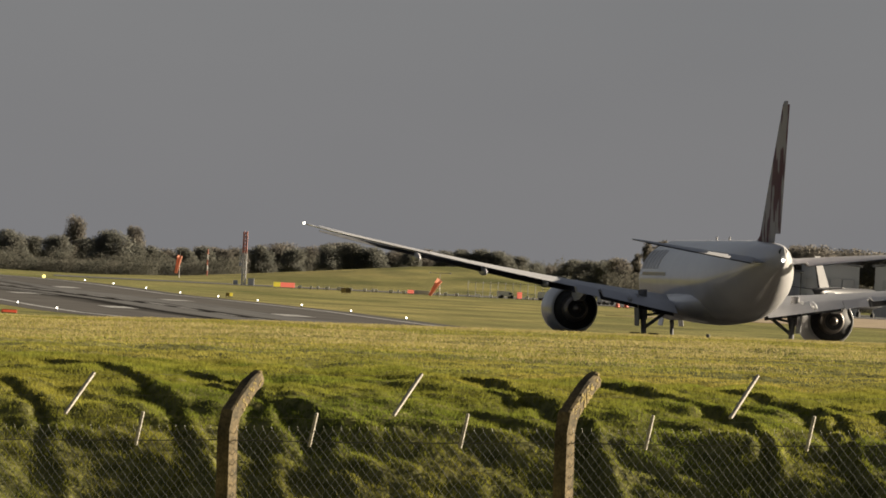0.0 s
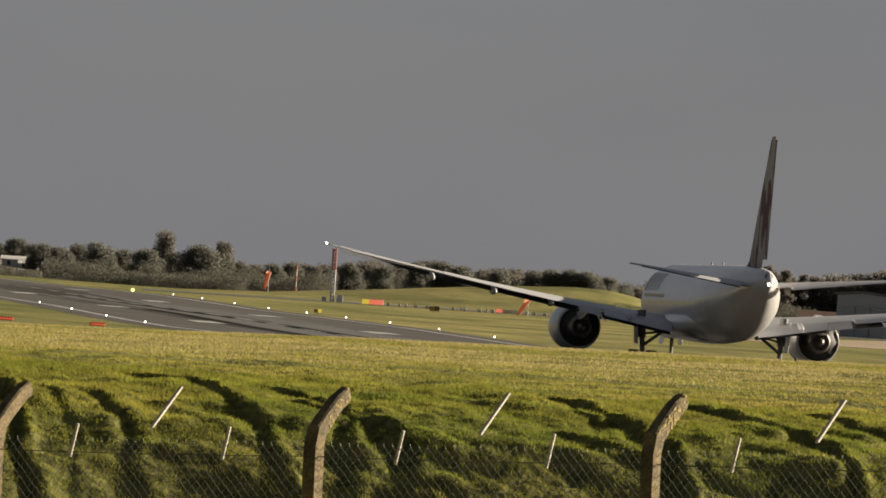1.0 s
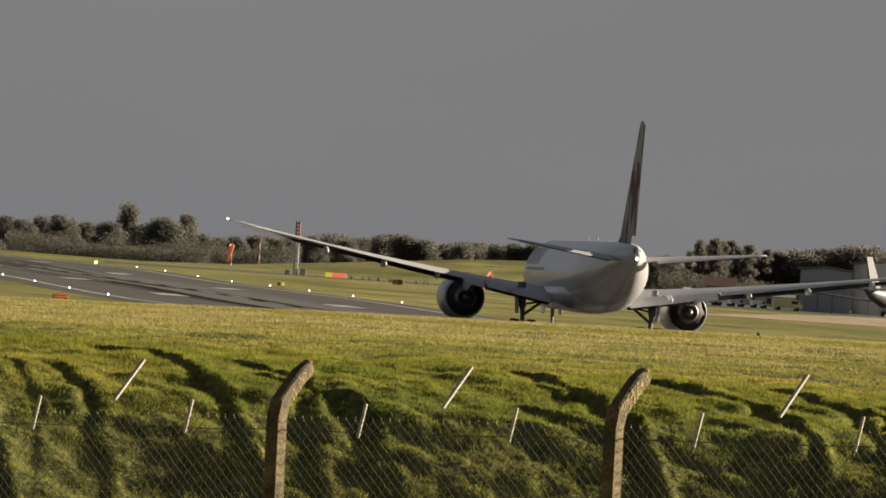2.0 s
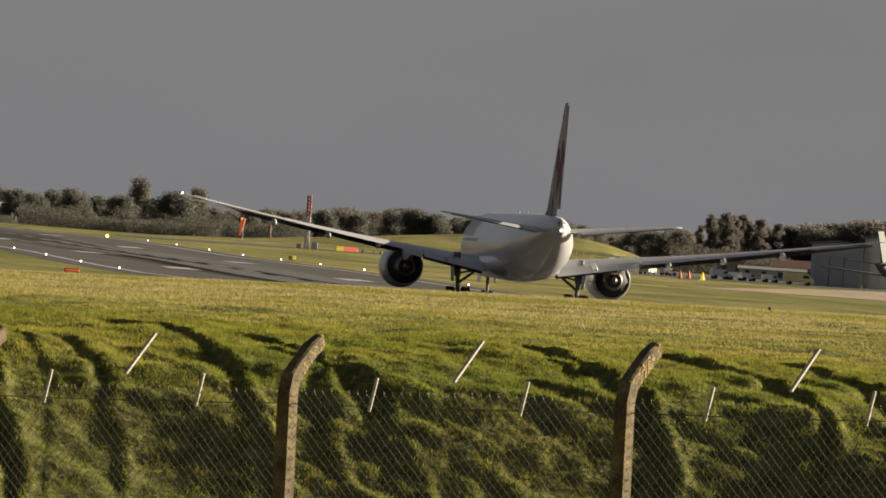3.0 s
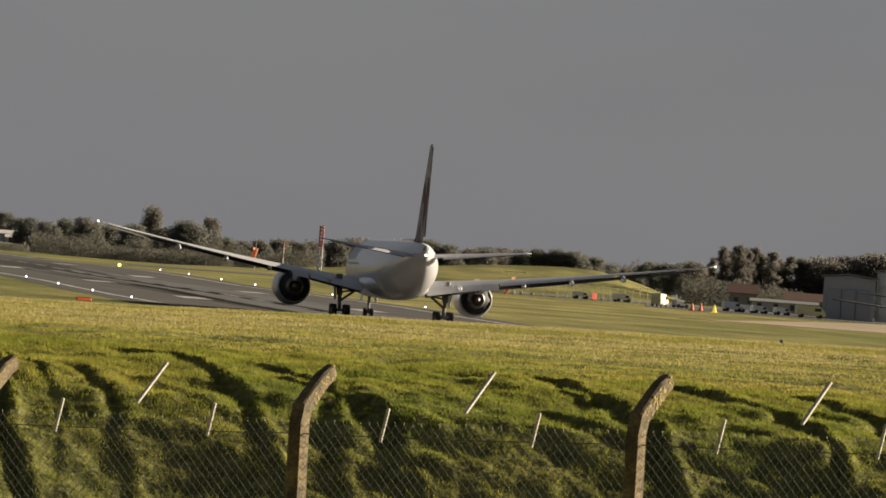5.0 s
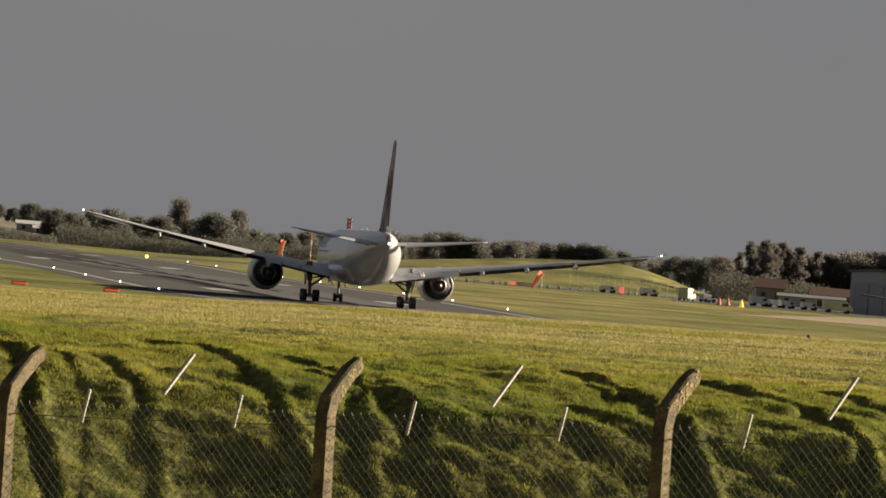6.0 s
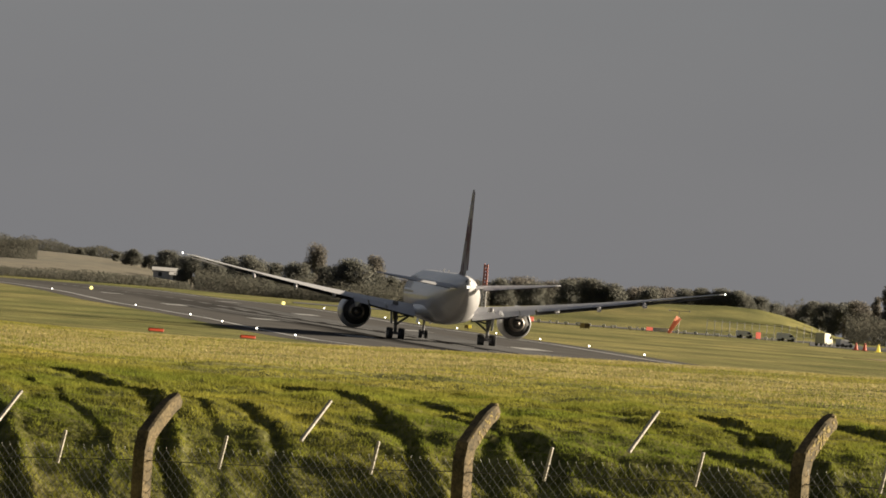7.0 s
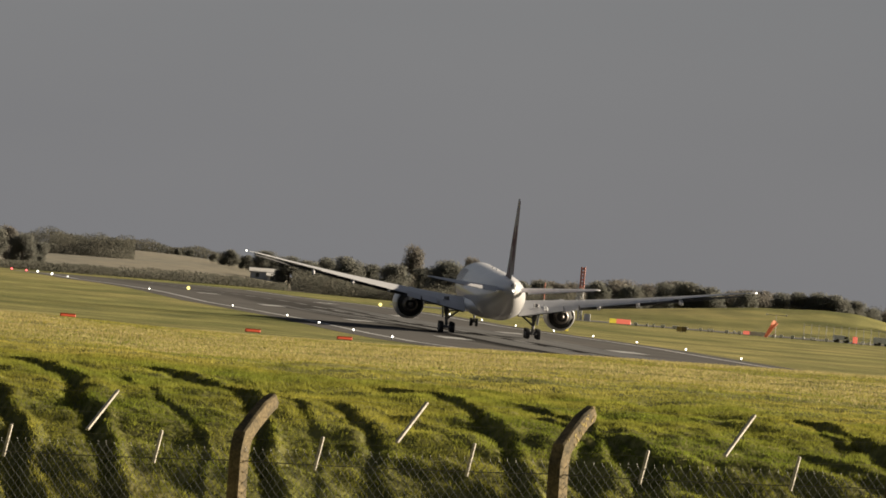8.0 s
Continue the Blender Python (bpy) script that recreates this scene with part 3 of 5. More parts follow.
def airliner():
    plane = thing("airliner", (AX, 726.2, 0.36), "white-grey twin-engined wide-body airliner rolling on the runway", "airliner")
    F = M["plane_grey"]
    # fuselage
    st = [(31.8, 4.45, .06, .06), (31.3, 4.48, .6, .55), (30.4, 4.6, 1.15, 1.1), (29, 4.8, 1.75, 1.75), (27, 5.02, 2.4, 2.42), (24.5, 5.22, 2.9, 2.92),
          (22, 5.42, 3.1, 3.02), (14, 5.42, 3.1, 3.02), (6, 5.42, 3.1, 3.02), (-2, 5.42, 3.1, 3.02), (-10, 5.42, 3.1, 3.02), (-13, 5.47, 3.06, 2.97),
          (-16, 5.6, 2.92, 2.83), (-19, 5.82, 2.66, 2.58), (-22, 6.12, 2.28, 2.22), (-25, 6.5, 1.8, 1.8), (-27.5, 6.82, 1.34, 1.42),
          (-29.5, 7.05, .92, 1.1), (-31, 7.2, .55, .85), (-32.1, 7.28, .2, .62)]
    body = part("fuselage", loft(bmesh.new(), [ring_y(y, z, rx, rz, 40) for y, z, rx, rz in st]), F, plane, smooth=True)
    bm = loft(bmesh.new(), [ring_y(y, z, rx, rz, 28) for y, z, rx, rz in
              [(14.5, 4.1, .8, .5), (12, 3.75, 2.6, 1.1), (8, 3.6, 3.3, 1.4), (0, 3.55, 3.45, 1.42), (-5, 3.62, 3.3, 1.34), (-9, 3.8, 2.6, 1.1), (-12, 4.1, 1.2, .7)]])
    part("belly_fairing", bm, F, plane, smooth=True)
    # bars for the lettering and a gold strip along the cabin, painted as reflected grass
    def skin(sx, y0, y1, a0, a1, r=3.115):
        b2 = bmesh.new()
        rings = [[Vector((sx * q * math.cos(a), y, 5.42 + q * 0.975 * math.sin(a))) for y, q in ((y0, r), (y1, r), (y1, r - 0.03), (y0, r - 0.03))]
                 for a in [a0 + (a1 - a0) * i / 5 for i in range(6)]]
        return loft(b2, rings)
    for sx in (-1, 1):
        for y in (21.0, 19.0, 17.0, 15.0, 13.0):
            part("lettering_bar", skin(sx, y, y + 1.1, radians(14), radians(46)), M["letter"], plane, "plain grey bar of livery lettering")
        part("gold_reflection", skin(sx, 8.0, 21.0, radians(4), radians(9)), M["gold"], plane, "thin gold strip painted as reflected grass")
    bm = bmesh.new()
    ball(bm, (0, -32.15, 7.0), 0.12)
    part("tail_light", bm, M["lamp"], plane, "white tail navigation light")
    bm = bmesh.new()
    rod(bm, (0, -31.2, 7.55), (0, -32.0, 7.6), 0.32, 0.28, 12)
    part("exhaust_pipe", bm, M["duct"], plane, "dark auxiliary exhaust outlet")
    for y, z in ((3.0, 8.4), (-4.0, 8.4)):
        part("aerial", box(bmesh.new(), (0.08, 0.6, 0.4), (0, y, z + 0.1), 0.02), M["plane_grey"], plane)
    # fin and rudder
    def fin_ring(z, le, te, th):
        ch = le - te
        return [Vector((q.z - z, q.y, z)) for q in foil(0, le, ch, z, th)]
    part("fin", loft(bmesh.new(), [fin_ring(8.0, -17.2, -27.3, .05), fin_ring(8.8, -20.0, -27.7, .07), fin_ring(12, -22.8, -28.8, .08), fin_ring(18.1, -28.3, -30.75, .08), fin_ring(18.36, -28.9, -30.8, .05)]),
         M["fin"], plane, "grey fin with a maroon swirl emblem", smooth=True)
    part("rudder", loft(bmesh.new(), [fin_ring(8.9, -27.75, -30.2, .07), fin_ring(18.1, -30.8, -31.75, .09)]), M["fin"], plane)
    # tailplane
    for sx in (-1, 1):
        def sring(x, le, te, z, drop=1.5):
            return [Vector((sx * q.x, q.y, q.z)) for q in foil(x, le, le - te, z, .135, drop)]
        tp = part("tailplane", loft(bmesh.new(), [sring(0.3, -23.2, -29.2, 6.85), sring(1.6, -24.0, -29.6, 7.0), sring(10.2, -30.3, -32.3, 7.93), sring(10.75, -31.2, -32.45, 7.98)]),
                  M["wing_grey"], plane, smooth=True)
        part("elevator", loft(bmesh.new(), [sring(2.0, -29.72, -31.5, 6.93, 7), sring(9.9, -32.25, -33.0, 7.92, 7)]), M["wing_grey"], tp)
        # added dark strip: shade of the tailplane's underside given as colour
        part("elevator_under_shade", loft(bmesh.new(), [sring(2.0, -29.2, -30.4, 6.84, 9), sring(9.9, -32.0, -32.6, 7.84, 9)]), M["wing_dark"], tp, "dark strip as shade under the elevator")
    # wings, each turning about its root
    wings = []
    for sx in (-1, 1):
        root = Vector((sx * 3.0, 0, 4.0))

        def wr(x, cut=1.0, lift=0.0, th=0.12):
            le, te = wing_le(x), wing_te(x)
            u = (x - 3) / 29.4
            ch = (le - te) * cut
            return [Vector((sx * q.x, q.y, q.z)) - root for q in foil(x, le, ch, wing_z(x) + lift, th - 0.01 * u, 2.5 - 2.5 * u)]
        xs = [1.5, 3, 5, 7.5, 10.3, 13, 16, 19, 22, 25, 27.5, 29.3, 30.3, 31.1, 31.6, 32.4]
        wing = part("wing", loft(bmesh.new(), [wr(x, 0.80 if x < 31.2 else 1.0) for x in xs]), M["wing_grey"], plane, smooth=True)
        wing.location = root
        wings.append(wing)

        def surface(name, x0, x1, gap, chord_f, drop, dz, material, label="", thick=0.13):
            rings = []
            for i in range(5):
                x = x0 + (x1 - x0) * i / 4
                le, te = wing_le(x), wing_te(x)
                ch = (le - te)
                u = (x - 3) / 29.4
                zt = wing_z(x) - math.sin(radians(2.5 - 2.5 * u)) * ch * 0.78 + dz
                rings.append([Vector((sx * q.x, q.y, q.z)) - root for q in foil(x, te + ch * (0.2 - gap), ch * chord_f, zt, thick, drop)])
            return part(name, loft(bmesh.new(), rings), material, wing, label, smooth=False)
        surface("inboard_flap", 3.4, 9.0, 0.02, 0.23, 15, 0.14, M["flap"], "lowered pale grey flap")
        surface("flaperon", 9.15, 10.9, 0.0, 0.20, 19, 0.08, M["flap"])
        surface("outboard_flap", 11.05, 22.4, 0.02, 0.26, 8, 0.16, M["flap"], "lowered pale grey flap")
        surface("aileron", 22.6, 31.1, 0.0, 0.22, 4, 0.12, M["flap"])
        # added dark strips stand for the shaded cove and underside behind the wing
        surface("flap_cove_shade", 3.4, 9.0, -0.02, 0.13, 24, -0.16, M["wing_dark"], "dark strip as shade in the cove under the trailing edge")
        surface("flap_cove_shade", 11.05, 31.0, -0.02, 0.22, 9, -0.24, M["wing_dark"], "dark strip as shade in the cove under the trailing edge", 0.48)
        for x in (6.9, 13.4, 18.2, 23.4):
            ch = wing_le(x) - wing_te(x)
            y, z = wing_te(x) + 0.18 * ch, wing_z(x) - 0.45
            bm = loft(bmesh.new(), [[Vector((sx * x, y - t, z - 0.14 * t * 0.5)) - root + Vector((r * math.cos(a), 0, 1.25 * r * math.sin(a)))
                                     for a in [2 * math.pi * i / 10 for i in range(10)]] for t, r in ((-2.2, .05), (-1.2, .24), (0.4, .30), (1.6, .22), (2.5, .06))])
            part("flap_fairing", bm, M["flap"], wing, smooth=True)
        bm = bmesh.new()
        ball(bm, Vector((sx * 32.3, -12.3, wing_z(32.3) + 0.02)) - root, 0.095)
        part("wingtip_light", bm, M["lamp"], wing, "glowing white wingtip light")
        # engine
        eng_y, eng_z, ex = 8.3, 2.84, sx * 9.7
        eng = part("engine", loft(bmesh.new(), [ring_y(eng_y + y, eng_z, r, r, 36, ex) for y, r in
                   ((6.0, 1.62), (5.9, 1.75), (5.2, 1.93), (3.6, 2.0), (2.0, 1.95), (0.7, 1.80), (0, 1.68), (0.0, 1.60), (0.9, 1.62), (2.2, 1.60))], caps=False),
                   M["nacelle"], plane, "pale grey turbofan nacelle", smooth=True)
        part("fan_duct", loft(bmesh.new(), [ring_y(eng_y + y, eng_z, r, r, 36, ex) for y, r in ((0.05, 1.585), (1.5, 1.58), (2.3, 1.5), (2.35, .3))]), M["duct"], eng, "black fan duct", smooth=True)
        part("core_cowl", loft(bmesh.new(), [ring_y(eng_y + y, eng_z, r, r, 30, ex) for y, r in ((2.2, 1.15), (0.8, 1.12), (-0.3, .95), (-1.3, .74), (-1.3, .66), (-0.6, .62))], caps=False), M["metal"], eng, "heat-stained metal core cowl", smooth=True)
        part("core_throat", loft(bmesh.new(), [ring_y(eng_y + y, eng_z, r, r, 24, ex) for y, r in ((-1.25, .655), (-0.7, .64), (-0.7, .2))]), M["duct"], eng)
        part("exhaust_plug", loft(bmesh.new(), [ring_y(eng_y + y, eng_z, r, r, 20, ex) for y, r in ((-0.5, .42), (-1.5, .3), (-2.2, .05))]), M["metal"], eng, smooth=True)
        part("fan", loft(bmesh.new(), [ring_y(eng_y + y, eng_z, r, r, 24, ex) for y, r in ((4.6, 1.6), (4.5, 1.6), (4.5, .4), (5.2, .06))]), M["dark"], eng)
        bm = bmesh.new()
        rings = []
        for y, zt, zb, w in ((12.2, 4.75, 4.5, .1), (9.5, 5.0, 4.1, .28), (6.6, 4.75, 3.4, .3), (4.2, 4.55, 3.55, .22), (2.0, 4.5, 4.1, .08)):
            rings.append([Vector((ex - w, y, zt)), Vector((ex + w, y, zt)), Vector((ex + w, y, zb)), Vector((ex - w, y, zb))])
        part("pylon", loft(bm, rings), M["wing_grey"], plane)
    # undercarriage
    def wheel(parent, at, r, w):
        b3 = loft(bmesh.new(), [[Vector((at[0] + t, at[1] + q * math.cos(a), at[2] + q * math.sin(a))) for a in [2 * math.pi * i / 22 for i in range(22)]]
                  for t, q in ((-w / 2, r * .55), (-w / 2, r * .86), (-w * .38, r * .97), (0, r), (w * .38, r * .97), (w / 2, r * .86), (w / 2, r * .55))])
        tyre = part("wheel", b3, M["rubber"], parent, "black rubber tyre")
        b3 = bmesh.new()
        rod(b3, (at[0] - w * .52, at[1], at[2]), (at[0] + w * .52, at[1], at[2]), r * .5, r * .5, 14)
        part("rim", b3, M["gear"], tyre)
    for sx in (-1, 1):
        gx = sx * 5.48
        bm = bmesh.new()
        rod(bm, (gx, 0, 0.75), (gx + sx * 0.1, 0.1, 2.4), 0.19, 0.21, 12)
        rod(bm, (gx + sx * 0.1, 0.1, 2.3), (gx + sx * 0.25, 0.2, 4.5), 0.30, 0.34, 12)
        leg = part("main_gear_leg", bm, M["gear"], plane, smooth=False)
        bm = bmesh.new()
        rod(bm, (gx, -1.7, 0.72), (gx, 1.7, 0.72), 0.17, 0.17, 10)
        for y in (-1.46, 0, 1.46):
            rod(bm, (gx - 0.8, y, 0.67), (gx + 0.8, y, 0.67), 0.11, 0.11, 8)
        part("bogie", bm, M["gear"], leg)
        bm = bmesh.new()
        rod(bm, (gx, 0, 1.7), (gx - sx * 2.2, 0.3, 3.4), 0.13, 0.13)
        rod(bm, (gx + sx * 0.1, 0, 2.6), (gx - sx * 1.5, 0.3, 2.9), 0.09, 0.09)
        rod(bm, (gx, 0, 2.0), (gx, 2.6, 3.6), 0.12, 0.12)
        part("brace", bm, M["gear"], leg)
        bm = box(bmesh.new(), (0.08, 2.3, 2.4), (gx + sx * 0.62, 0.2, 3.0), 0.03, pose(0, 0, 0, 0, sx * 4, 0))
        part("gear_door", bm, M["wing_grey"], leg)
        for y in (-1.46, 0, 1.46):
            for dx in (-0.7, 0.7):
                wheel(plane, (gx + dx, y, 0.67), 0.67, 0.5)
    bm = bmesh.new()
    rod(bm, (0, 25.7, 0.5), (0, 25.9, 3.4), 0.13, 0.18, 10)
    rod(bm, (0, 25.7, 1.5), (0, 28.0, 3.3), 0.08, 0.08)
    rod(bm, (-0.45, 25.7, 0.55), (0.45, 25.7, 0.55), 0.1, 0.1)
    leg = part("nose_gear_leg", bm, M["gear"], plane)
    for sx in (-1, 1):
        part("nose_gear_door", box(bmesh.new(), (0.05, 2.6, 0.9), (sx * 0.75, 26.5, 2.3), 0.02, pose(0, 0, 0, 0, sx * -8, 0)), M["plane_grey"], leg)
        wheel(plane, (sx * 0.36, 25.7, 0.54), 0.54, 0.38)
    return plane, wings


plane, wings = airliner()


# ---- perimeter fence ----
FR = Vector((math.cos(radians(FENCE_B)), -math.sin(radians(FENCE_B)), 0))       # to the right at that bearing
FF = Vector((math.sin(radians(FENCE_B)), math.cos(radians(FENCE_B)), 0))        # away
ALONG = FR * math.cos(FENCE_A) - FF * math.sin(FENCE_A)
OUT = FR * math.sin(FENCE_A) + FF * math.cos(FENCE_A)
REACH, RISE, BAY = 0.40, 0.335, 2.92
FENCE_0 = FF * FENCE_D - OUT * 0.46


def top_z(s):
    return 3.26 + 0.042 * s


def fence_point(s, z, out=0.0):
    p = FENCE_0 + ALONG * s + OUT * out
    return Vector((p.x, p.y, z))


def fence_post(s, lean, patch):
    base = fence_point(s + 0.105, 0)
    g = ground_xy(base.x, base.y)[2]
    e = thing("fence_post", (base.x, base.y, g), "weathered concrete fence post with cranked top" + (", yellow lichen patch" if patch else ""), "fence post", "perimeter fence posts")
    e.matrix_world = Matrix.Translation((base.x, base.y, g)) @ Matrix(((ALONG.x, OUT.x, 0, 0), (ALONG.y, OUT.y, 0, 0), (0, 0, 1, 0), (0, 0, 0, 1))) @ pose(0, 0, 0, 0, lean, 0)
    H = top_z(s) - 0.02 - g
    bend = H - RISE
    rnd = random.Random(int(s * 10))
    rings = []
    for y, z, w, d in ((0, -0.4, .062, .082), (0, 0.3, .061, .08), (0, bend * .5, .058, .077), (0, bend - 0.10, .055, .074), (0.035, bend + 0.02, .055, .074),
                       (REACH * .35, bend + RISE * .35, .052, .070), (REACH * .7, bend + RISE * .7, .050, .066), (REACH - .03, bend + RISE - .05, .048, .062), (REACH, bend + RISE - .02, .040, .05)):
        t = 0 if z < bend - 0.05 else (radians(27) if z < bend + 0.05 else radians(54))
        c, sn = math.cos(t), math.sin(t)
        ring = []
        k = 0.014
        for px, py in ((-w + k, -d), (w - k, -d), (w, -d + k), (w, d - k), (w - k, d), (-w + k, d), (-w, d - k), (-w, -d + k)):
            j = 1 + rnd.uniform(-.05, .05)
            ring.append(Vector((px * j * 0.94, y + py * c * j * 0.94, z - py * sn * j * 0.94)))
        rings.append(ring)
    part("shaft", loft(bmesh.new(), rings), M["concrete"], e)
    if patch:
        bm = bmesh.new()
        for i in range(70 if s > 1 else 26):
            u = min(0.95, max(0.1, rnd.gauss(0.55, 0.2)))
            v = rnd.uniform(-.045, .045)
            box(bm, (0.004, rnd.uniform(.006, .024), rnd.uniform(.006, .024)),
                (0.0525 - 0.0055 * u, REACH * u + 0.64 * v, bend + RISE * u - 0.77 * v), 0, pose(0, 0, 0, rnd.uniform(0, 90), 0, 0))
        tagged(part("lichen", bm, M["lichen"], e, "yellow lichen crust"), kind="stuff")
    return e


for k in range(-3, 4):
    fence_post(k * BAY, (-0.6, -1.0, -0.8, -1.3, -1.0, -0.6, -0.8)[k + 3], k in (0, 1))


def chain_link(k):
    """One bay of chain-link mesh, woven of zigzag wires, with its line wires."""
    p0 = fence_point(k * BAY, 0)
    bay = thing("chain_link_panel", (p0.x, p0.y, ground_xy(p0.x, p0.y)[2]), "galvanised chain-link mesh between concrete posts", "fence panel", "perimeter fence panels")
    m = bay.matrix_world.inverted()
    pitch, n = 0.0768, 37
    V, Fc = [], []
    cols, rows_n = n, 30
    r = 0.0021
    ztop = -0.455
    s0 = k * BAY + 0.06

    def add(a, b, rr):
        d = (b - a).normalized()
        u = d.cross(OUT).normalized()
        base = len(V)
        for p in (a, b):
            for q in (u, -0.5 * u + 0.87 * OUT, -0.5 * u - 0.87 * OUT):
                V.append(m @ (p + rr * q))
        for i in range(3):
            j = (i + 1) % 3
            Fc.append((base + i, base + j, base + 3 + j, base + 3 + i))
    for c in range(cols):
        for w in range(rows_n):
            sa = s0 + c * pitch + (pitch / 2 if w % 2 else 0)
            za = ztop - w * pitch / 2 * 1.05
            zb = za - pitch / 2 * 1.05
            wob = 0.004 * math.sin(c * 1.7 + w * 0.6 + k)
            for ds, o in ((pitch / 2, 0.004), (-pitch / 2, -0.004)):
                if s0 <= sa + ds <= s0 + cols * pitch + 0.01:
                    add(fence_point(sa, top_z(sa) + za, wob + o), fence_point(sa + ds, top_z(sa) + zb, wob - o), r)
        # barbs of the top selvedge
        sa = s0 + c * pitch
        add(fence_point(sa, top_z(sa) + ztop), fence_point(sa - 0.008, top_z(sa) + ztop + 0.03), r * 0.6)
    array_part("mesh", np.array([tuple(v) for v in V]), np.array(Fc), M["wire"], bay, smooth=True)
    for name, out, z, rr in (("line_wire", 0.0, -0.53, 0.005), ("line_wire", 0.0, -1.25, 0.002), ("barbed_wire", 0.0, -0.36, 0.0012), ("barbed_wire", 0.2, -0.19, 0.0012), ("barbed_wire", 0.42, -0.03, 0.0012)):
        bm = bmesh.new()
        a, b = k * BAY, (k + 1) * BAY
        rings = []
        for i in range(7):
            t = i / 6
            q = m @ fence_point(a + (b - a) * t, top_z(a + (b - a) * t) + z - 0.012 * 4 * t * (1 - t), out)
            rings.append([q + rr * (math.cos(w) * OUT + math.sin(w) * Vector((0, 0, 1))) for w in (0.5, 2.6, 4.7)])
        loft(bm, rings)
        part(name, bm, M["wire"] if name != "line_wire" else M["dark"], bay)
    # battens that space the barbed wires: one up the cranked arms, two lower down
    for f, kind in ((0.478 if k == 1 else 0.508 if k == -2 else 0.494, 1), (0.285 - 0.01 * (k == 1), 0), (0.735 + 0.022 * (k == -1) + 0.038 * (k == -2), 0)):
        s = (k + f) * BAY
        z = top_z(s)
        if kind:
            a, b = fence_point(s - 0.012, z - 0.345, 0.11), fence_point(s, z - 0.025, 0.46)
        else:
            a, b = fence_point(s - 0.05, z - 0.58, -0.006), fence_point(s, z - 0.325, 0.0)
        bm = bmesh.new()
        d = (b - a).normalized()
        q = d.to_track_quat("Z", "Y").to_matrix().to_4x4()
        box(bm, (0.028 if kind else 0.023, 0.022, (b - a).length), (a + b) / 2, 0.004, q)
        bmesh.ops.transform(bm, matrix=m, verts=bm.verts)
        part("batten", bm, M["stick"], bay, "white wire-spacing batten")


for k in range(-3, 3):
    chain_link(k)


# ---- grass blades on the bank and the plateau ----
def sward(name, d0, d1, count, h0, h1, width, material, label, seed, patchy=0.0, bias=1.0):
    rs = np.random.RandomState(seed)
    d = np.sqrt(d0 * d0 + (d1 * d1 - d0 * d0) * rs.uniform(0, 1, count) ** bias)
    b = rs.uniform(0.9, 9.6, count)
    keep = np.ones(count, bool)
    x, y = d * np.sin(np.radians(b)), d * np.cos(np.radians(b))
    clump = 0.6 * cells(x * 3.1, y * 2.2, 23) + 0.4 * cells(x * 9, y * 7, 29)
    if patchy:
        keep = cells(x * 0.25, y * 0.07, 31) * 0.6 + 0.4 * cells(x * 1.1, y * 0.4, 37) > patchy
    b, d, x, y, clump = b[keep], d[keep], x[keep], y[keep], clump[keep]
    n = len(d)
    z = land(b, d)
    hgt = (h0 + (h1 - h0) * rs.uniform(0, 1, n)) * (0.45 + 1.0 * clump)
    ang, lean, la = rs.uniform(0, math.pi, n), rs.uniform(0.2, 1.3, n) * hgt, rs.uniform(0, 2 * math.pi, n)
    w = width * rs.uniform(0.6, 1.4, n) * (0.8 + d / 300)
    dx, dy = np.cos(ang) * w / 2, np.sin(ang) * w / 2
    tx, ty = np.cos(la) * lean, np.sin(la) * lean
    z0 = z - 0.01
    V = np.stack([np.stack([x - dx, y - dy, z0], -1), np.stack([x + dx, y + dy, z0], -1), np.stack([x + tx, y + ty, z + hgt], -1)], 1).reshape(-1, 3)
    ob = array_part(name, V, np.arange(3 * n).reshape(-1, 3), material)
    tagged(ob, label, "grass", kind="stuff")


M["lush"] = mat("lush_grass_blades", (0.18, 0.215, 0.030), 0.75, second=(0.30, 0.28, 0.050), scale=0.5, fine=2.5, vary=0.2, leafy=0.45, spec=0.1)
sward("bank_grass", 95.5, 108, 450000, 0.012, 0.046, 0.0095, M["lush"], "short green grass on the rutted bank", 1)
sward("plateau_grass", 108, 200, 400000, 0.012, 0.034, 0.013, M["blade"], "short yellow-green grass above the bank", 2, bias=1.9)
sward("dry_grass", 122, 198, 230000, 0.018, 0.048, 0.011, M["dry"], "dry straw-coloured grass stems along the crest", 3, 0.42)


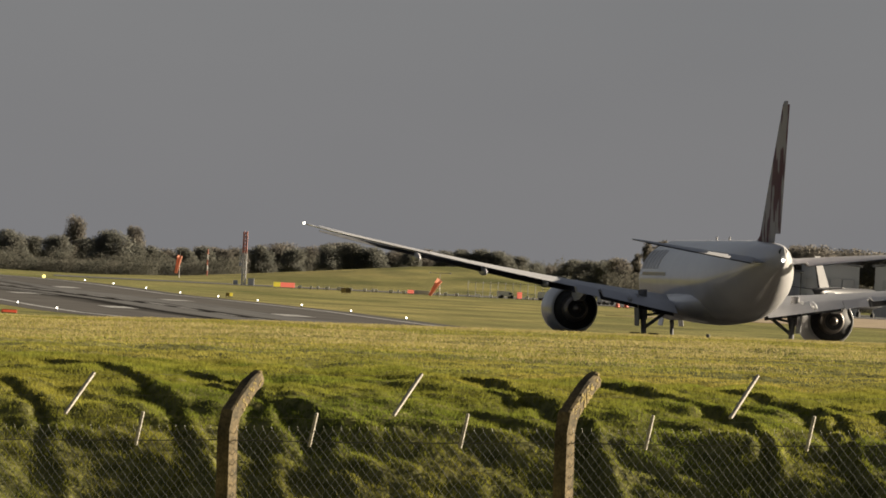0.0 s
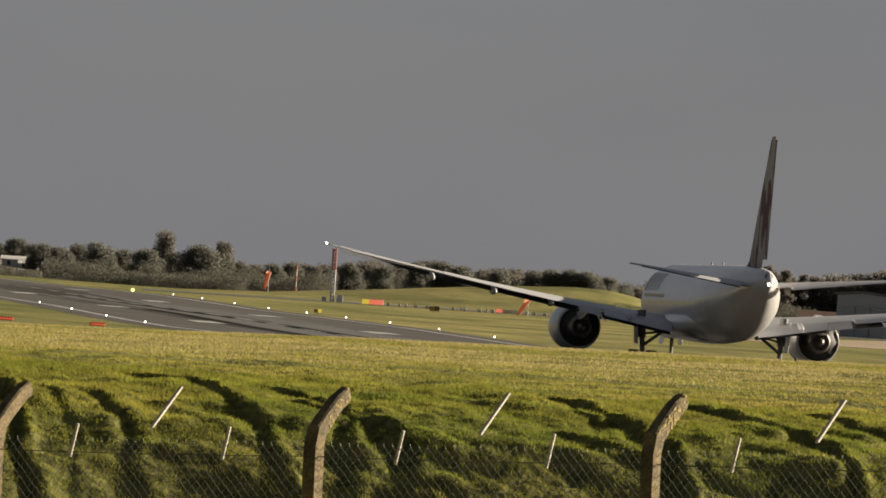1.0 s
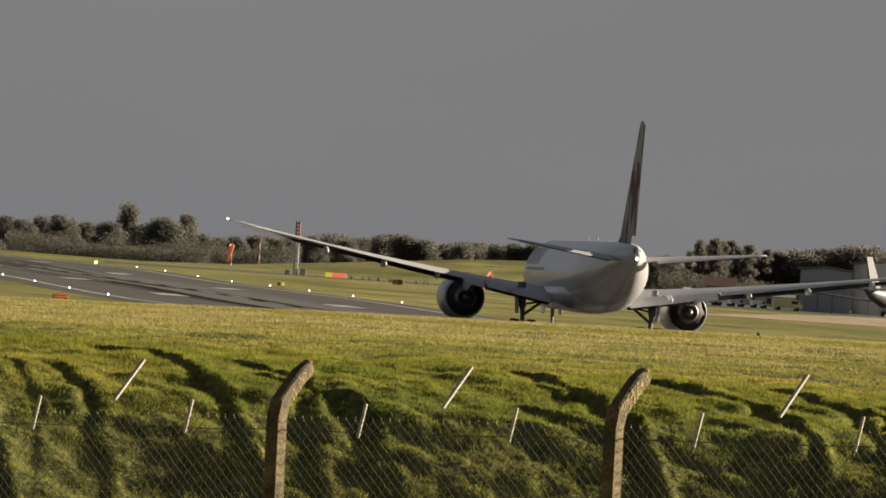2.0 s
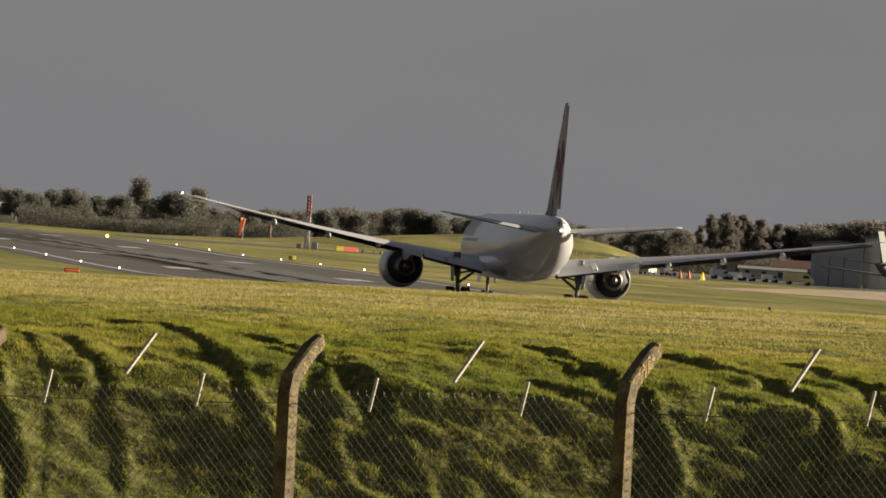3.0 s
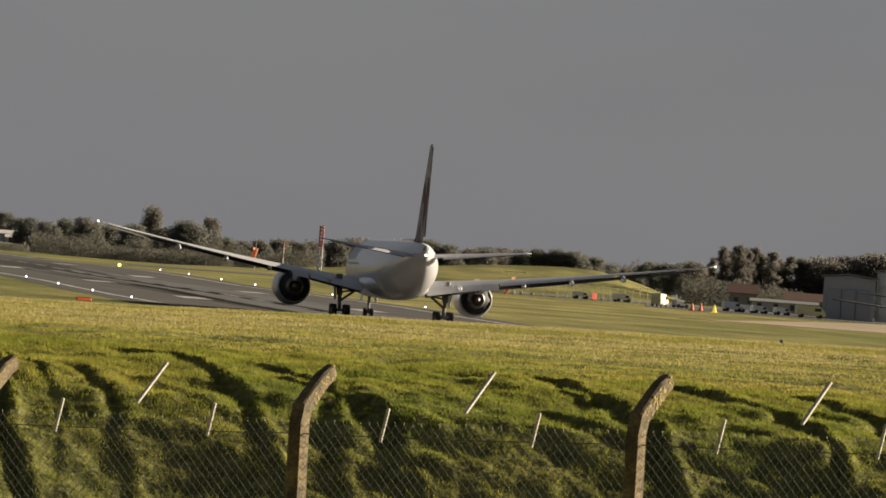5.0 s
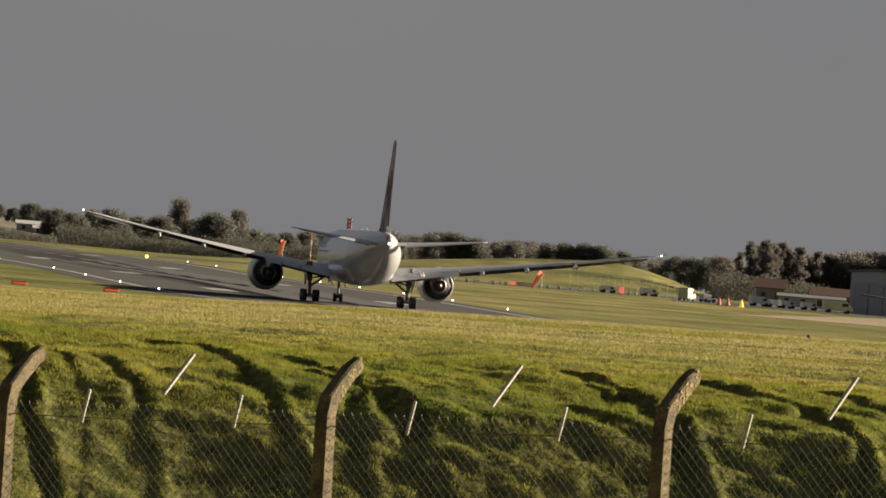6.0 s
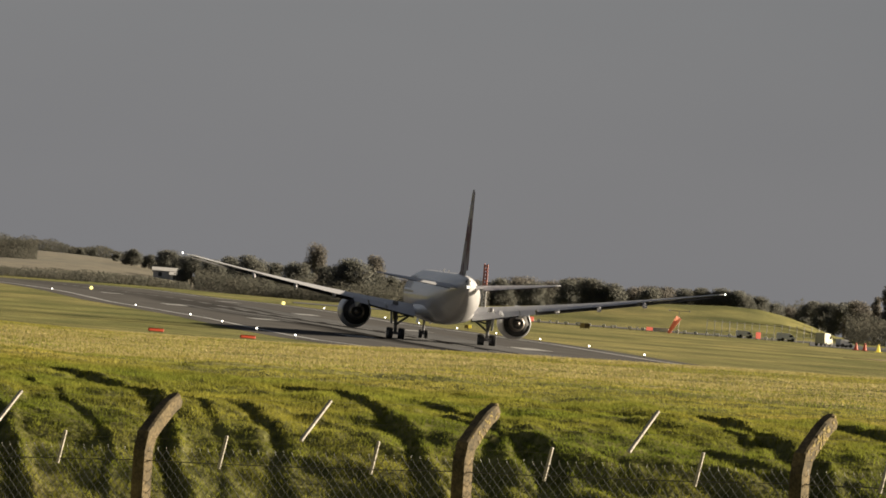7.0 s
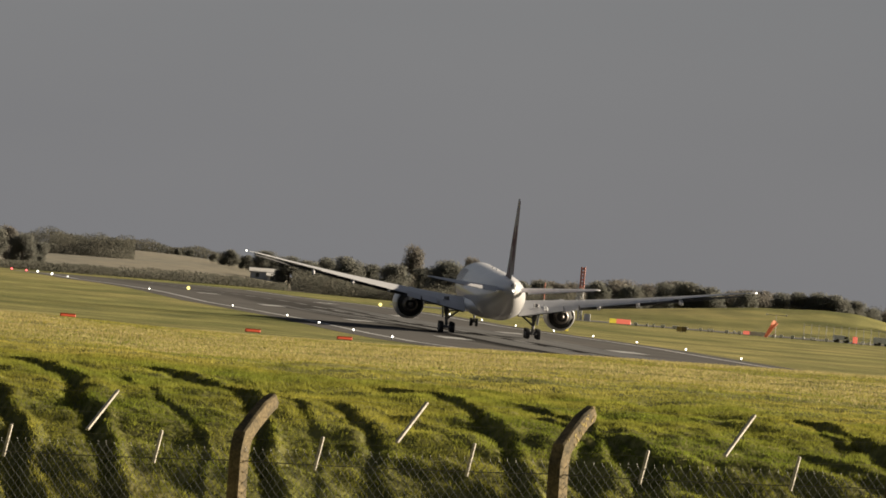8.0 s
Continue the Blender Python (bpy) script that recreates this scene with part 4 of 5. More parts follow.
# ---- trees ----
def tree_master(name, seed, height, spread, base, lobes, leaf, n_leaf, material, label):
    rnd = random.Random(seed)
    e = thing(name, (0, -60 - seed * 3, 2.0), label, "tree", "far trees")
    bm = bmesh.new()
    top = Vector((rnd.uniform(-.3, .3), rnd.uniform(-.3, .3), height * .75))
    rod(bm, (0, 0, -0.5), top * 0.45, height * .028, height * .02, 7)
    rod(bm, top * 0.45, top, height * .02, height * .006, 6)
    L = []
    for i in range(lobes):
        a = rnd.uniform(0, 2 * math.pi)
        zc = base + (height - base) * (0.12 + 0.76 * (i + rnd.random()) / lobes)
        u = (zc - base) / (height - base)
        rad = spread * math.sin(math.pi * min(0.97, 0.2 + 0.75 * u)) * rnd.uniform(.35, .8)
        c = Vector((rad * math.cos(a), rad * math.sin(a), zc))
        L.append((c, spread * rnd.uniform(.34, .52)))
        rod(bm, top * rnd.uniform(.35, .75), c, height * .009, height * .003, 5)
    part("trunk", bm, M["bark"], e)
    rs = np.random.RandomState(seed)
    V = []
    for i in range(n_leaf):
        c, r = L[rs.randint(len(L))]
        d = rs.normal(size=3)
        d /= np.linalg.norm(d)
        p = np.array(c) + d * r * rs.uniform(.4, 1.22) * np.array((1, 1, .85))
        if p[2] > height:
            p[2] = height - rs.uniform(0, .8)
        p[2] = max(p[2], 0.15)
        f = d + rs.normal(size=3) * 0.8
        f /= np.linalg.norm(f)
        u = np.cross(f, rs.normal(size=3))
        u /= np.linalg.norm(u) + 1e-6
        v = np.cross(f, u)
        s = leaf * rs.uniform(.6, 1.4)
        V += [p - u * s - v * s * .4, p + u * s * 1.1, p - u * s * .7 + v * s * .5]
    array_part("crown", np.array(V), np.arange(3 * n_leaf).reshape(-1, 3), material, e)
    return e


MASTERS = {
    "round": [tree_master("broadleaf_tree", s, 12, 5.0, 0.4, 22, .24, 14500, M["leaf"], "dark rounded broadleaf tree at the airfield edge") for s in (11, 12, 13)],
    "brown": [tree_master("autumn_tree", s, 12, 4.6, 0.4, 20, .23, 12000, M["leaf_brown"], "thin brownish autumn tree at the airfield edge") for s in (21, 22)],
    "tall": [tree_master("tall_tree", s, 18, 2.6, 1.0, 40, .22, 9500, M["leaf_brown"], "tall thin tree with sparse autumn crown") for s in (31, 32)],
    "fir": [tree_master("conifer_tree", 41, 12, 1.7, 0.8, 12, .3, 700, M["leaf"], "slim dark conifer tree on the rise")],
}
USED = set()


def plant(kind, bearing, d, el_top, wide=1.0, i=0):
    m0 = MASTERS[kind][i % len(MASTERS[kind])]
    g = Vector(ground_at(bearing, d))
    h = EYE[2] + d * math.tan(radians(el_top)) - g.z
    nat = {"round": 12, "brown": 12, "tall": 18, "fir": 12}[kind]
    sc = max(0.25, h / nat)
    m = Matrix.Translation(g - Vector((0, 0, 0.15))) @ Matrix.Rotation(bearing * 37 + i, 4, "Z") @ Matrix.Diagonal((sc * wide, sc * wide, sc, 1))
    if m0.name in USED:
        copy_thing(m0, m @ Matrix.Diagonal((1 / m0.scale.x, 1 / m0.scale.y, 1 / m0.scale.z, 1)))
    else:
        USED.add(m0.name)
        m0.matrix_world = m


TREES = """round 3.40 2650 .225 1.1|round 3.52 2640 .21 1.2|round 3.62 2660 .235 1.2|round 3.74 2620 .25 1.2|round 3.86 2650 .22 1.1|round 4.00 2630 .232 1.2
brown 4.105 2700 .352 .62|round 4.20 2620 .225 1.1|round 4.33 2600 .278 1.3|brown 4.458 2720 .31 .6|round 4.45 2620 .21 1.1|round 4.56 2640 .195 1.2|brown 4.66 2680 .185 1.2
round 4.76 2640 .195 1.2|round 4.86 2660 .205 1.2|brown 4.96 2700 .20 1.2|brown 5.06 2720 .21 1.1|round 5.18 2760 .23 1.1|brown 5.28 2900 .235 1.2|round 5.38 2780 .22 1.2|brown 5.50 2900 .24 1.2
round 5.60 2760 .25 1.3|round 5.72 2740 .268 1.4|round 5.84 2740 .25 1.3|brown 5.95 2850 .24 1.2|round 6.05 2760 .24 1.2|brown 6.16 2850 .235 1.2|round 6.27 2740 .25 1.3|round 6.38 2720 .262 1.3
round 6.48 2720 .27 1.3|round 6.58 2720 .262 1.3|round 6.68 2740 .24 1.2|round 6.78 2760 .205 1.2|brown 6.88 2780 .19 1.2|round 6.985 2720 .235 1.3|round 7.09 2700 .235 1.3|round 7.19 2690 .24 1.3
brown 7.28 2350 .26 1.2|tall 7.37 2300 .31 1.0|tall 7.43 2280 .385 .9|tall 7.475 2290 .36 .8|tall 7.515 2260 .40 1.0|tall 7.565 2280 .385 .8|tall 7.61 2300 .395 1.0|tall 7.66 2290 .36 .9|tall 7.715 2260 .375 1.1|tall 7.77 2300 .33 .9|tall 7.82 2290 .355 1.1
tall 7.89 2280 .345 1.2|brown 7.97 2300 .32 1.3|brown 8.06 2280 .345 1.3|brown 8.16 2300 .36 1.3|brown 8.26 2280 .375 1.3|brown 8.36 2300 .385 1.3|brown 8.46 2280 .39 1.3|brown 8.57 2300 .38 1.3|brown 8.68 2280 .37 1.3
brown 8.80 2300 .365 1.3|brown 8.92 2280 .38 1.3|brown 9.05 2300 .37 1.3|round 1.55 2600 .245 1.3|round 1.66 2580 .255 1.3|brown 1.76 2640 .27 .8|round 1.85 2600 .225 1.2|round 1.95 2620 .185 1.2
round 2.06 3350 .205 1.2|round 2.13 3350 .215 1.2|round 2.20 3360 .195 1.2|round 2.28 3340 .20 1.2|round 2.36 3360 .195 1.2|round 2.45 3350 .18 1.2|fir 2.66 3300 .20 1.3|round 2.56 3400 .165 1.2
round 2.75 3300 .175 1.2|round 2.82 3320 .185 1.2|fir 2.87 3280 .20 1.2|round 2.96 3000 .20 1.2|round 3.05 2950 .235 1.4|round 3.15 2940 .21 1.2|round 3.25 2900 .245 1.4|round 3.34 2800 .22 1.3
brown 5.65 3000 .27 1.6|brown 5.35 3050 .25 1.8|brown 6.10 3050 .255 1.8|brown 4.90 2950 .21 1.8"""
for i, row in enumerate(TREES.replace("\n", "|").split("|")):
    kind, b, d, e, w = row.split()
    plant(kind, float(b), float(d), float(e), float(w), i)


def hedge(name, b0, b1, d, h, seed, material, label, deep=10.0, density=48.0, dd=0.0):
    """A run of scrub: small leaf sprays heaped in mounds along the ground."""
    rs = np.random.RandomState(seed)
    n = int(4.4 * density * (b1 - b0) * d * 0.0175 * h / 2)
    b = rs.uniform(b0, b1, n)
    r = d + dd * (b - b0) + rs.uniform(-deep, deep, n)
    x, y = r * np.sin(np.radians(b)), r * np.cos(np.radians(b))
    top = h * (0.45 + 0.75 * cells(x * 0.12, y * 0.05, seed) * (0.6 + 0.6 * cells(x * 0.4, y * 0.2, seed + 1)))
    z = land(b, r) + top * rs.uniform(0, 1, n)
    c = np.stack([x, y, z], -1)
    f = rs.normal(size=(n, 3)) + np.array((0.0, -0.3, 0.2))
    f /= np.linalg.norm(f, axis=1, keepdims=True)
    u = np.cross(f, rs.normal(size=(n, 3)))
    u /= np.linalg.norm(u, axis=1, keepdims=True)
    v = np.cross(f, u)
    s = rs.uniform(.13, .3, n)[:, None]
    V = np.stack([c - u * s, c + v * s * .8, c + u * s * .9 - v * s * .3], 1).reshape(-1, 3)
    tagged(array_part(name, V, np.arange(3 * n).reshape(-1, 3), material), label, "hedge", kind="stuff")


hedge("scrub_belt", 3.42, 5.1, 2590, 5.5, 51, M["hedge"], "dark scrub along the foot of the wood", 18)
hedge("autumn_scrub", 3.6, 4.6, 2560, 3.6, 52, M["hedge"], "brown autumn scrub below the trees", 8)
hedge("wood_edge", 5.0, 6.95, 2900, 9.0, 53, M["hedge"], "dark woodland behind the knoll", 30)
hedge("right_scrub", 7.2, 9.4, 2240, 6.0, 54, M["hedge"], "dark scrub behind the apron", 15)
hedge("field_hedge", 1.4, 3.4, 2500, 2.8, 55, M["hedge"], "dark hedge along the field", 12, dd=30)
hedge("upper_hedge", 2.0, 3.3, 3330, 4.5, 56, M["hedge"], "dark hedge on the rise", 12)
hedge("mid_hedge", 1.4, 2.5, 2850, 6.0, 57, M["hedge"], "brown hedge across the field", 12)


# ---- airfield furniture ----
def light_unit(x, y, glow, group, label, r=0.2):
    g = Vector((x, y, float(run_z(y)) - 0.03))
    e = thing("runway_light", g, label, "runway light", group)
    bm = bmesh.new()
    rod(bm, (0, 0, 0), (0, 0, 0.28), 0.1, 0.07, 8)
    part("stem", bm, M["dark"], e)
    bm = bmesh.new()
    ball(bm, (0, 0, 0.4), r, 10)
    part("lens", bm, glow, e)


for sx, ys in ((-1, (1071, 1135, 1199, 1265, 1396, 1659, 2031)), (1, (1179, 1246, 1312, 1377, 1441, 1509, 1575, 1644, 1710))):
    for y in ys:
        light_unit(AX + sx * 24.8, y, M["lamp"], "runway edge lights", "glowing white runway edge light", 0.105)
for y, g in ((2124, "lamp"), (2215, "lamp"), (2292, "lamp_red"), (2400, "lamp_red")):
    light_unit(AX - 24.8, y, M[g], "runway end lights", "glowing red runway end light" if g == "lamp_red" else "glowing white runway edge light", 0.22)
for b, d in ((3.943, 1815), (2.827, 1880)):
    g = ground_at(b, d)
    light_unit(g[0], g[1], M["lamp_yellow"], "taxiway lights", "glowing yellow marker light", 0.34)


def papi(b, d):
    g = ground_at(b, d)
    e = thing("approach_light_box", g, "orange slope-indicator light box on short legs in the grass", "light box", "slope indicator boxes")
    part("housing", box(bmesh.new(), (1.5, 0.8, 0.28), (0, 0, 0.22), 0.05), M["orange"], e)
    part("lens", box(bmesh.new(), (1.3, 0.06, 0.16), (0, -0.41, 0.23), 0.02), M["lens_red"], e, "glowing red lens of the slope indicator")
    part("hood", box(bmesh.new(), (1.55, 0.25, 0.05), (0, -0.5, 0.38), 0.02), M["orange"], e)
    for sx in (-0.6, 0.6):
        bm = bmesh.new()
        rod(bm, (sx, 0, -0.3), (sx, 0, 0.1), 0.05)
        part("leg", bm, M["dark"], e)
    return e


for b in (2.145, 3.219, 3.752):
    papi(b, 962)


def windsock(b, d, pole, length, down, side):
    g = ground_at(b, d)
    e = thing("windsock", g, "orange windsock on a slim white pole", "windsock", "windsocks")
    bm = bmesh.new()
    rod(bm, (0, 0, -0.2), (0, 0, pole), 0.10, 0.06, 8)
    part("pole", bm, M["mast_white"], e)
    ax = Vector((side * math.cos(radians(down)), 0, -math.sin(radians(down))))
    rings = []
    for i in range(7):
        t = i / 6
        r = 0.62 - 0.3 * t
        droop = Vector((0, 0, -0.25 * t * t * length * 0.3))
        c = Vector((0, 0, pole - 0.1)) + ax * length * t + droop
        u = Vector((ax.z, 0, -ax.x))
        rings.append([c + u * r * math.cos(a) + Vector((0, 1, 0)) * r * math.sin(a) for a in [2 * math.pi * k / 12 for k in range(12)]])
    part("sock", loft(bmesh.new(), rings, caps=False), M["sock"], e, "orange cloth sock blowing in the wind", smooth=True)
    bm = bmesh.new()
    box(bm, (4.0, 0.1, 0.1), (0, 0, pole + 1.2))
    rod(bm, (0, 0, pole), (0, 0, pole + 1.3), 0.05)
    for sx in (-2, 2):
        ball(bm, (sx, 0, pole + 1.25), 0.16)
    part("light_arm", bm, M["fence_grey"], e)


windsock(4.725, 2300, 5.2, 3.9, 78, -1)
windsock(6.235, 1980, 3.4, 3.6, 58, -1)


def mast(b, d, el_top):
    g = Vector(ground_at(b, d))
    H = EYE[2] + d * math.tan(radians(el_top)) - g.z
    e = thing("lattice_mast", g, "red and white banded lattice mast with equipment", "mast")
    bands, w = 5, 0.36
    for i in range(bands):
        z0, z1 = H * i / bands, H * (i + 1) / bands
        bm = bmesh.new()
        for sx, sy in ((-1, -1), (1, -1), (1, 1), (-1, 1)):
            rod(bm, (sx * w, sy * w, z0), (sx * w, sy * w, z1), 0.12, 0.12, 6)
        n = 3
        for k in range(n):
            za, zb = z0 + (z1 - z0) * k / n, z0 + (z1 - z0) * (k + 1) / n
            for p, q in (((-w, -w), (w, -w)), ((w, -w), (w, w)), ((w, w), (-w, w)), ((-w, w), (-w, -w))):
                rod(bm, (*p, za), (*q, zb), 0.08, 0.08, 5)
                rod(bm, (*p, zb), (*q, za), 0.08, 0.08, 5)
        part("mast_section", bm, M["red"] if i in (3, 4) else M["mast_white"], e)
    for z, s in ((H * .62, 1.0), (H * .5, 0.8), (H * .4, 1.0)):
        part("dish", box(bmesh.new(), (0.5, 0.4, s), (-0.85, -0.3, z), 0.1), M["mast_white"], e)
    part("cabinet", box(bmesh.new(), (1.3, 1.0, 1.5), (1.6, -0.3, 0.75), 0.05), M["mast_white"], e)
    part("cabinet", box(bmesh.new(), (0.9, 0.9, 1.0), (-1.7, -0.2, 0.5), 0.05), M["mast_white"], e)


mast(5.098, 2080, 0.299)
g = Vector(ground_at(4.885, 2350))
e = thing("slim_mast", g, "slim red and white banded pole", "mast")
for i in range(5):
    bm = bmesh.new()
    rod(bm, (0, 0, 1.3 * i), (0, 0, 1.3 * (i + 1)), 0.16, 0.16, 8)
    part("pole_section", bm, M["red"] if i % 2 == 0 else M["mast_white"], e)


def board(b, d, cells_of, h, label, z0=0.25):
    g = ground_at(b, d)
    e = thing("taxiway_sign", g, label, "airfield sign", "taxiway signs")
    x = -sum(w for w, _ in cells_of) / 2
    for w, colour in cells_of:
        p = part("sign_face", box(bmesh.new(), (w - 0.04, 0.25, h), (x + w / 2, 0, z0 + h / 2), 0.03), M[colour], e)
        for fx in (0.2, 0.8):
            bm = bmesh.new()
            rod(bm, (x + w * fx, 0, -0.1), (x + w * fx, 0, z0 + 0.05), 0.05)
            part("leg", bm, M["dark"], p)
        x += w


board(5.335, 1990, ((1.4, "yellow"), (2.9, "sign_red")), 0.95, "yellow and red taxiway sign boards on short legs")
board(5.694, 1745, ((0.9, "lichen"), (0.9, "concrete")), 0.85, "weathered brown equipment boxes in the grass")
board(6.115, 1985, ((1.3, "sign_red"), (3.2, "mast_white")), 0.7, "red and white taxiway sign board")
board(6.70, 2020, ((1.0, "sign_red"),), 1.3, "small orange marker board")
board(5.02, 1500, ((0.6, "lichen"), (0.5, "yellow")), 0.5, "weathered yellow distance marker")

# little dark marker on the near crest
g = Vector(ground_at(7.801, 186))
e = thing("crest_marker", g, "small black marker stub on the grassy crest", "marker")
bm = bmesh.new()
rod(bm, (0, 0, -0.1), (0, 0, 0.07), 0.032, 0.032, 8)
part("stub", bm, M["dark"], e)
bm = bmesh.new()
rod(bm, (0, 0, 0.06), (0, 0, 0.085), 0.04, 0.033, 8)
part("cap", bm, M["dark"], e)


# taxiway and apron bands on the far side
def patch_strip(name, b0, b1, d0, d1, material, label, lift=0.06, nb=60, nd=6, slope=0.0, taper=0.0):
    bs, ds = np.linspace(b0, b1, nb), np.linspace(0, 1, nd)
    B, T = np.meshgrid(bs, ds)
    D = d0 + (d1 - d0) * T * ((1 - taper) + taper * step(b0, b0 + 0.5 * (b1 - b0), B)) + slope * (B - b0)
    Z = land(B, D) + lift
    br = np.radians(B)
    V = np.stack([D * np.sin(br), D * np.cos(br), Z], -1).reshape(-1, 3)
    i = np.arange(nd - 1)[:, None] * nb + np.arange(nb - 1)[None, :]
    Fq = np.stack([i, i + 1, i + nb + 1, i + nb], -1).reshape(-1, 4)[:, ::-1]
    low = V - np.array((0, 0, 0.08))
    k = len(V)
    rim = np.arange(nb - 1)
    edge = np.stack([rim + k, rim + 1 + k, rim + 1, rim], -1)
    tagged(array_part(name, np.concatenate([V, low]), np.concatenate([Fq, edge]), material), label, "field" if name == "stubble_field" else "taxiway", kind="structure")


M["tarmac"] = mat("taxiway_tarmac", (0.075, 0.075, 0.075), 0.85, second=(0.055, 0.055, 0.055), scale=0.03, fine=0.3)
M["straw"] = mat("straw_verge", (0.34, 0.25, 0.15), 0.95, second=(0.28, 0.21, 0.11), scale=0.02, fine=0.2)
M["stubble"] = mat("stubble", (0.17, 0.14, 0.085), 0.95, second=(0.12, 0.11, 0.07), scale=0.02, fine=0.2)
patch_strip("stubble_field", 1.2, 3.6, 2560, 3320, M["stubble"], "dull brown stubble field on the rise", nb=80, nd=40)
patch_strip("taxiway", 4.0, 7.3, 2060, 2135, M["tarmac"], "dark tarmac taxiway below the knoll")
patch_strip("apron", 7.0, 10.0, 1800, 2080, M["tarmac"], "dark tarmac apron before the hangars", nb=80)
patch_strip("dry_verge", 7.2, 10.0, 1510, 1790, M["straw"], "pale straw-coloured verge beside the apron", nb=80, taper=1.0)


def van(b, d, colour, length, height, turn, label, tall=False):
    g = Vector(ground_at(b, d)) + Vector((0, 0, 0.15))
    e = thing("van" if not tall else "truck", g, label, "van" if not tall else "truck", "apron vehicles", turn)
    w = 2.0
    prof = [(-length / 2, .45), (length / 2, .45), (length / 2, height * .5), (length / 2 - .25, height * .55), (length / 2 - 1.1, height * .97), (-length / 2 + .1, height), (-length / 2, height * .9)]
    rings = [[Vector((x, sy * w / 2 * (0.9 if z > height * .8 else 1), z)) for x, z in prof] for sy in (-1, 1)]
    part("body", loft(bmesh.new(), rings), colour, e)
    for sy in (-1, 1):
        part("side_window", box(bmesh.new(), (length * .22, 0.04, height * .25), (length * .22, sy * w * .49, height * .68), 0.01), M["glass"], e)
    part("windscreen", box(bmesh.new(), (0.06, w * .8, height * .3), (length / 2 - .66, 0, height * .76), 0.01, pose(0, 0, 0, 0, -38, 0)), M["glass"], e)
    for x in (-length * .32, length * .32):
        for sy in (-1, 1):
            bm = bmesh.new()
            rod(bm, (x, sy * w * .38, .36), (x, sy * w * .52, .36), .36, .36, 14)
            part("wheel", bm, M["rubber"], e)


for b, d, c, L, H, tr, lab in ((7.08, 1800, "van_cream", 3.6, 2.4, 60, "cream box van parked on the apron"), (7.20, 1820, "mast_white", 2.6, 1.5, 20, "small pale car parked on the apron"),
                               (7.50, 1840, "van_white", 3.6, 1.9, 10, "white van parked on the apron"), (7.59, 1845, "van_white", 3.2, 1.5, 5, "white van parked on the apron"),
                               (7.66, 1840, "van_white", 2.9, 1.5, 12, "white van parked on the apron"), (7.79, 1850, "van_white", 3.0, 1.5, 8, "white van parked on the apron"),
                               (7.955, 1800, "van_cream", 5.4, 2.3, 4, "cream box truck parked before the hangar"), (6.86, 1990, "van_white", 3.4, 1.7, 15, "white van beside the taxiway"),
                               (6.62, 2010, "van_white", 3.2, 1.5, 8, "white van beside the taxiway")):
    van(b, d, M[c], L, H, tr, lab, L > 5)


def barrier(b, d, colour, lab):
    e = thing("marker_cone", ground_at(b, d), lab, "traffic cone", "apron cones")
    bm = bmesh.new()
    rod(bm, (0, 0, 0.1), (0, 0, 1.45), 0.42, 0.10, 10)
    part("cone", bm, colour, e)
    part("foot", box(bmesh.new(), (1.2, 1.2, 0.12), (0, 0, 0.12), 0.03), colour, e)


# the yellow cone takes the glowing sign material, though it is no lamp
for b, d, c in ((7.27, 1745, "cone_red"), (7.32, 1750, "cone_red"), (7.40, 1730, "yellow")):
    barrier(b, d, M[c], "tall orange marker cone" if c == "cone_red" else "short yellow marker cone")


def hangar(b0, b1, d, el_top, pitch, label, doors):
    """A clad shed facing the runway, with a shallow gable and tall sliding doors."""
    bc = (b0 + b1) / 2
    g = Vector(ground_at(bc, d))
    W = d * radians(b1 - b0)
    H = EYE[2] + d * math.tan(radians(el_top)) - g.z
    e = thing("hangar", g, label, "hangar", "airport hangars", -bc)
    L = 40
    eave = H - pitch
    rings = [[Vector((-W / 2, y, -.3)), Vector((W / 2, y, -.3)), Vector((W / 2, y, eave)), Vector((0, y, H)), Vector((-W / 2, y, eave))] for y in (0, L)]
    part("wall", loft(bmesh.new(), rings), M["hangar"], e)
    for sx in (-1, 1):
        bm = bmesh.new()
        loft(bm, [[Vector((sx * (W / 2 + .6), y, eave + .05)), Vector((0, y, H + .1)), Vector((0, y, H + .4)), Vector((sx * (W / 2 + .6), y, eave + .35))] for y in (-.6, L + .6)])
        part("roof", bm, M["roof"], e)
    n = doors
    for i in range(n):
        x = -W * .42 + W * .84 * (i + .5) / n
        part("sliding_door", box(bmesh.new(), (W * .84 / n - .15, .3, eave * .74), (x, -.2 - .1 * (i % 2), eave * .37), .04), M["hangar_dark"], e)


hangar(8.02, 8.32, 1880, 0.235, 0.5, "low grey clad hangar annexe beside the apron", 3)
hangar(8.325, 8.66, 1900, 0.285, 0.6, "grey clad aircraft hangar with closed sliding doors", 4)
hangar(8.75, 9.3, 1920, 0.30, 0.9, "grey clad aircraft hangar beyond the apron", 4)


def house(b, d, w, h, label, wallm, roofm, pitch=2.0):
    g = Vector(ground_at(b, d))
    e = thing("house", g, label, "house", "far houses", -b)
    part("wall", box(bmesh.new(), (w, 8, h + .3), (0, 0, h / 2 - .15), .03), wallm, e)
    part("roof", loft(bmesh.new(), [[Vector((x, -4.4, h)), Vector((x, 0, h + pitch)), Vector((x, 4.4, h)), Vector((x, 4.4, h - .2)), Vector((x, -4.4, h - .2))] for x in (-w / 2 - .4, w / 2 + .4)]), roofm, e)
    n = max(2, int(w / 3))
    for i in range(n):
        part("window", box(bmesh.new(), (1.0, .1, 1.2), (-w / 2 + w * (i + .5) / n, -4.03, h * .55), .02), M["glass"], e)


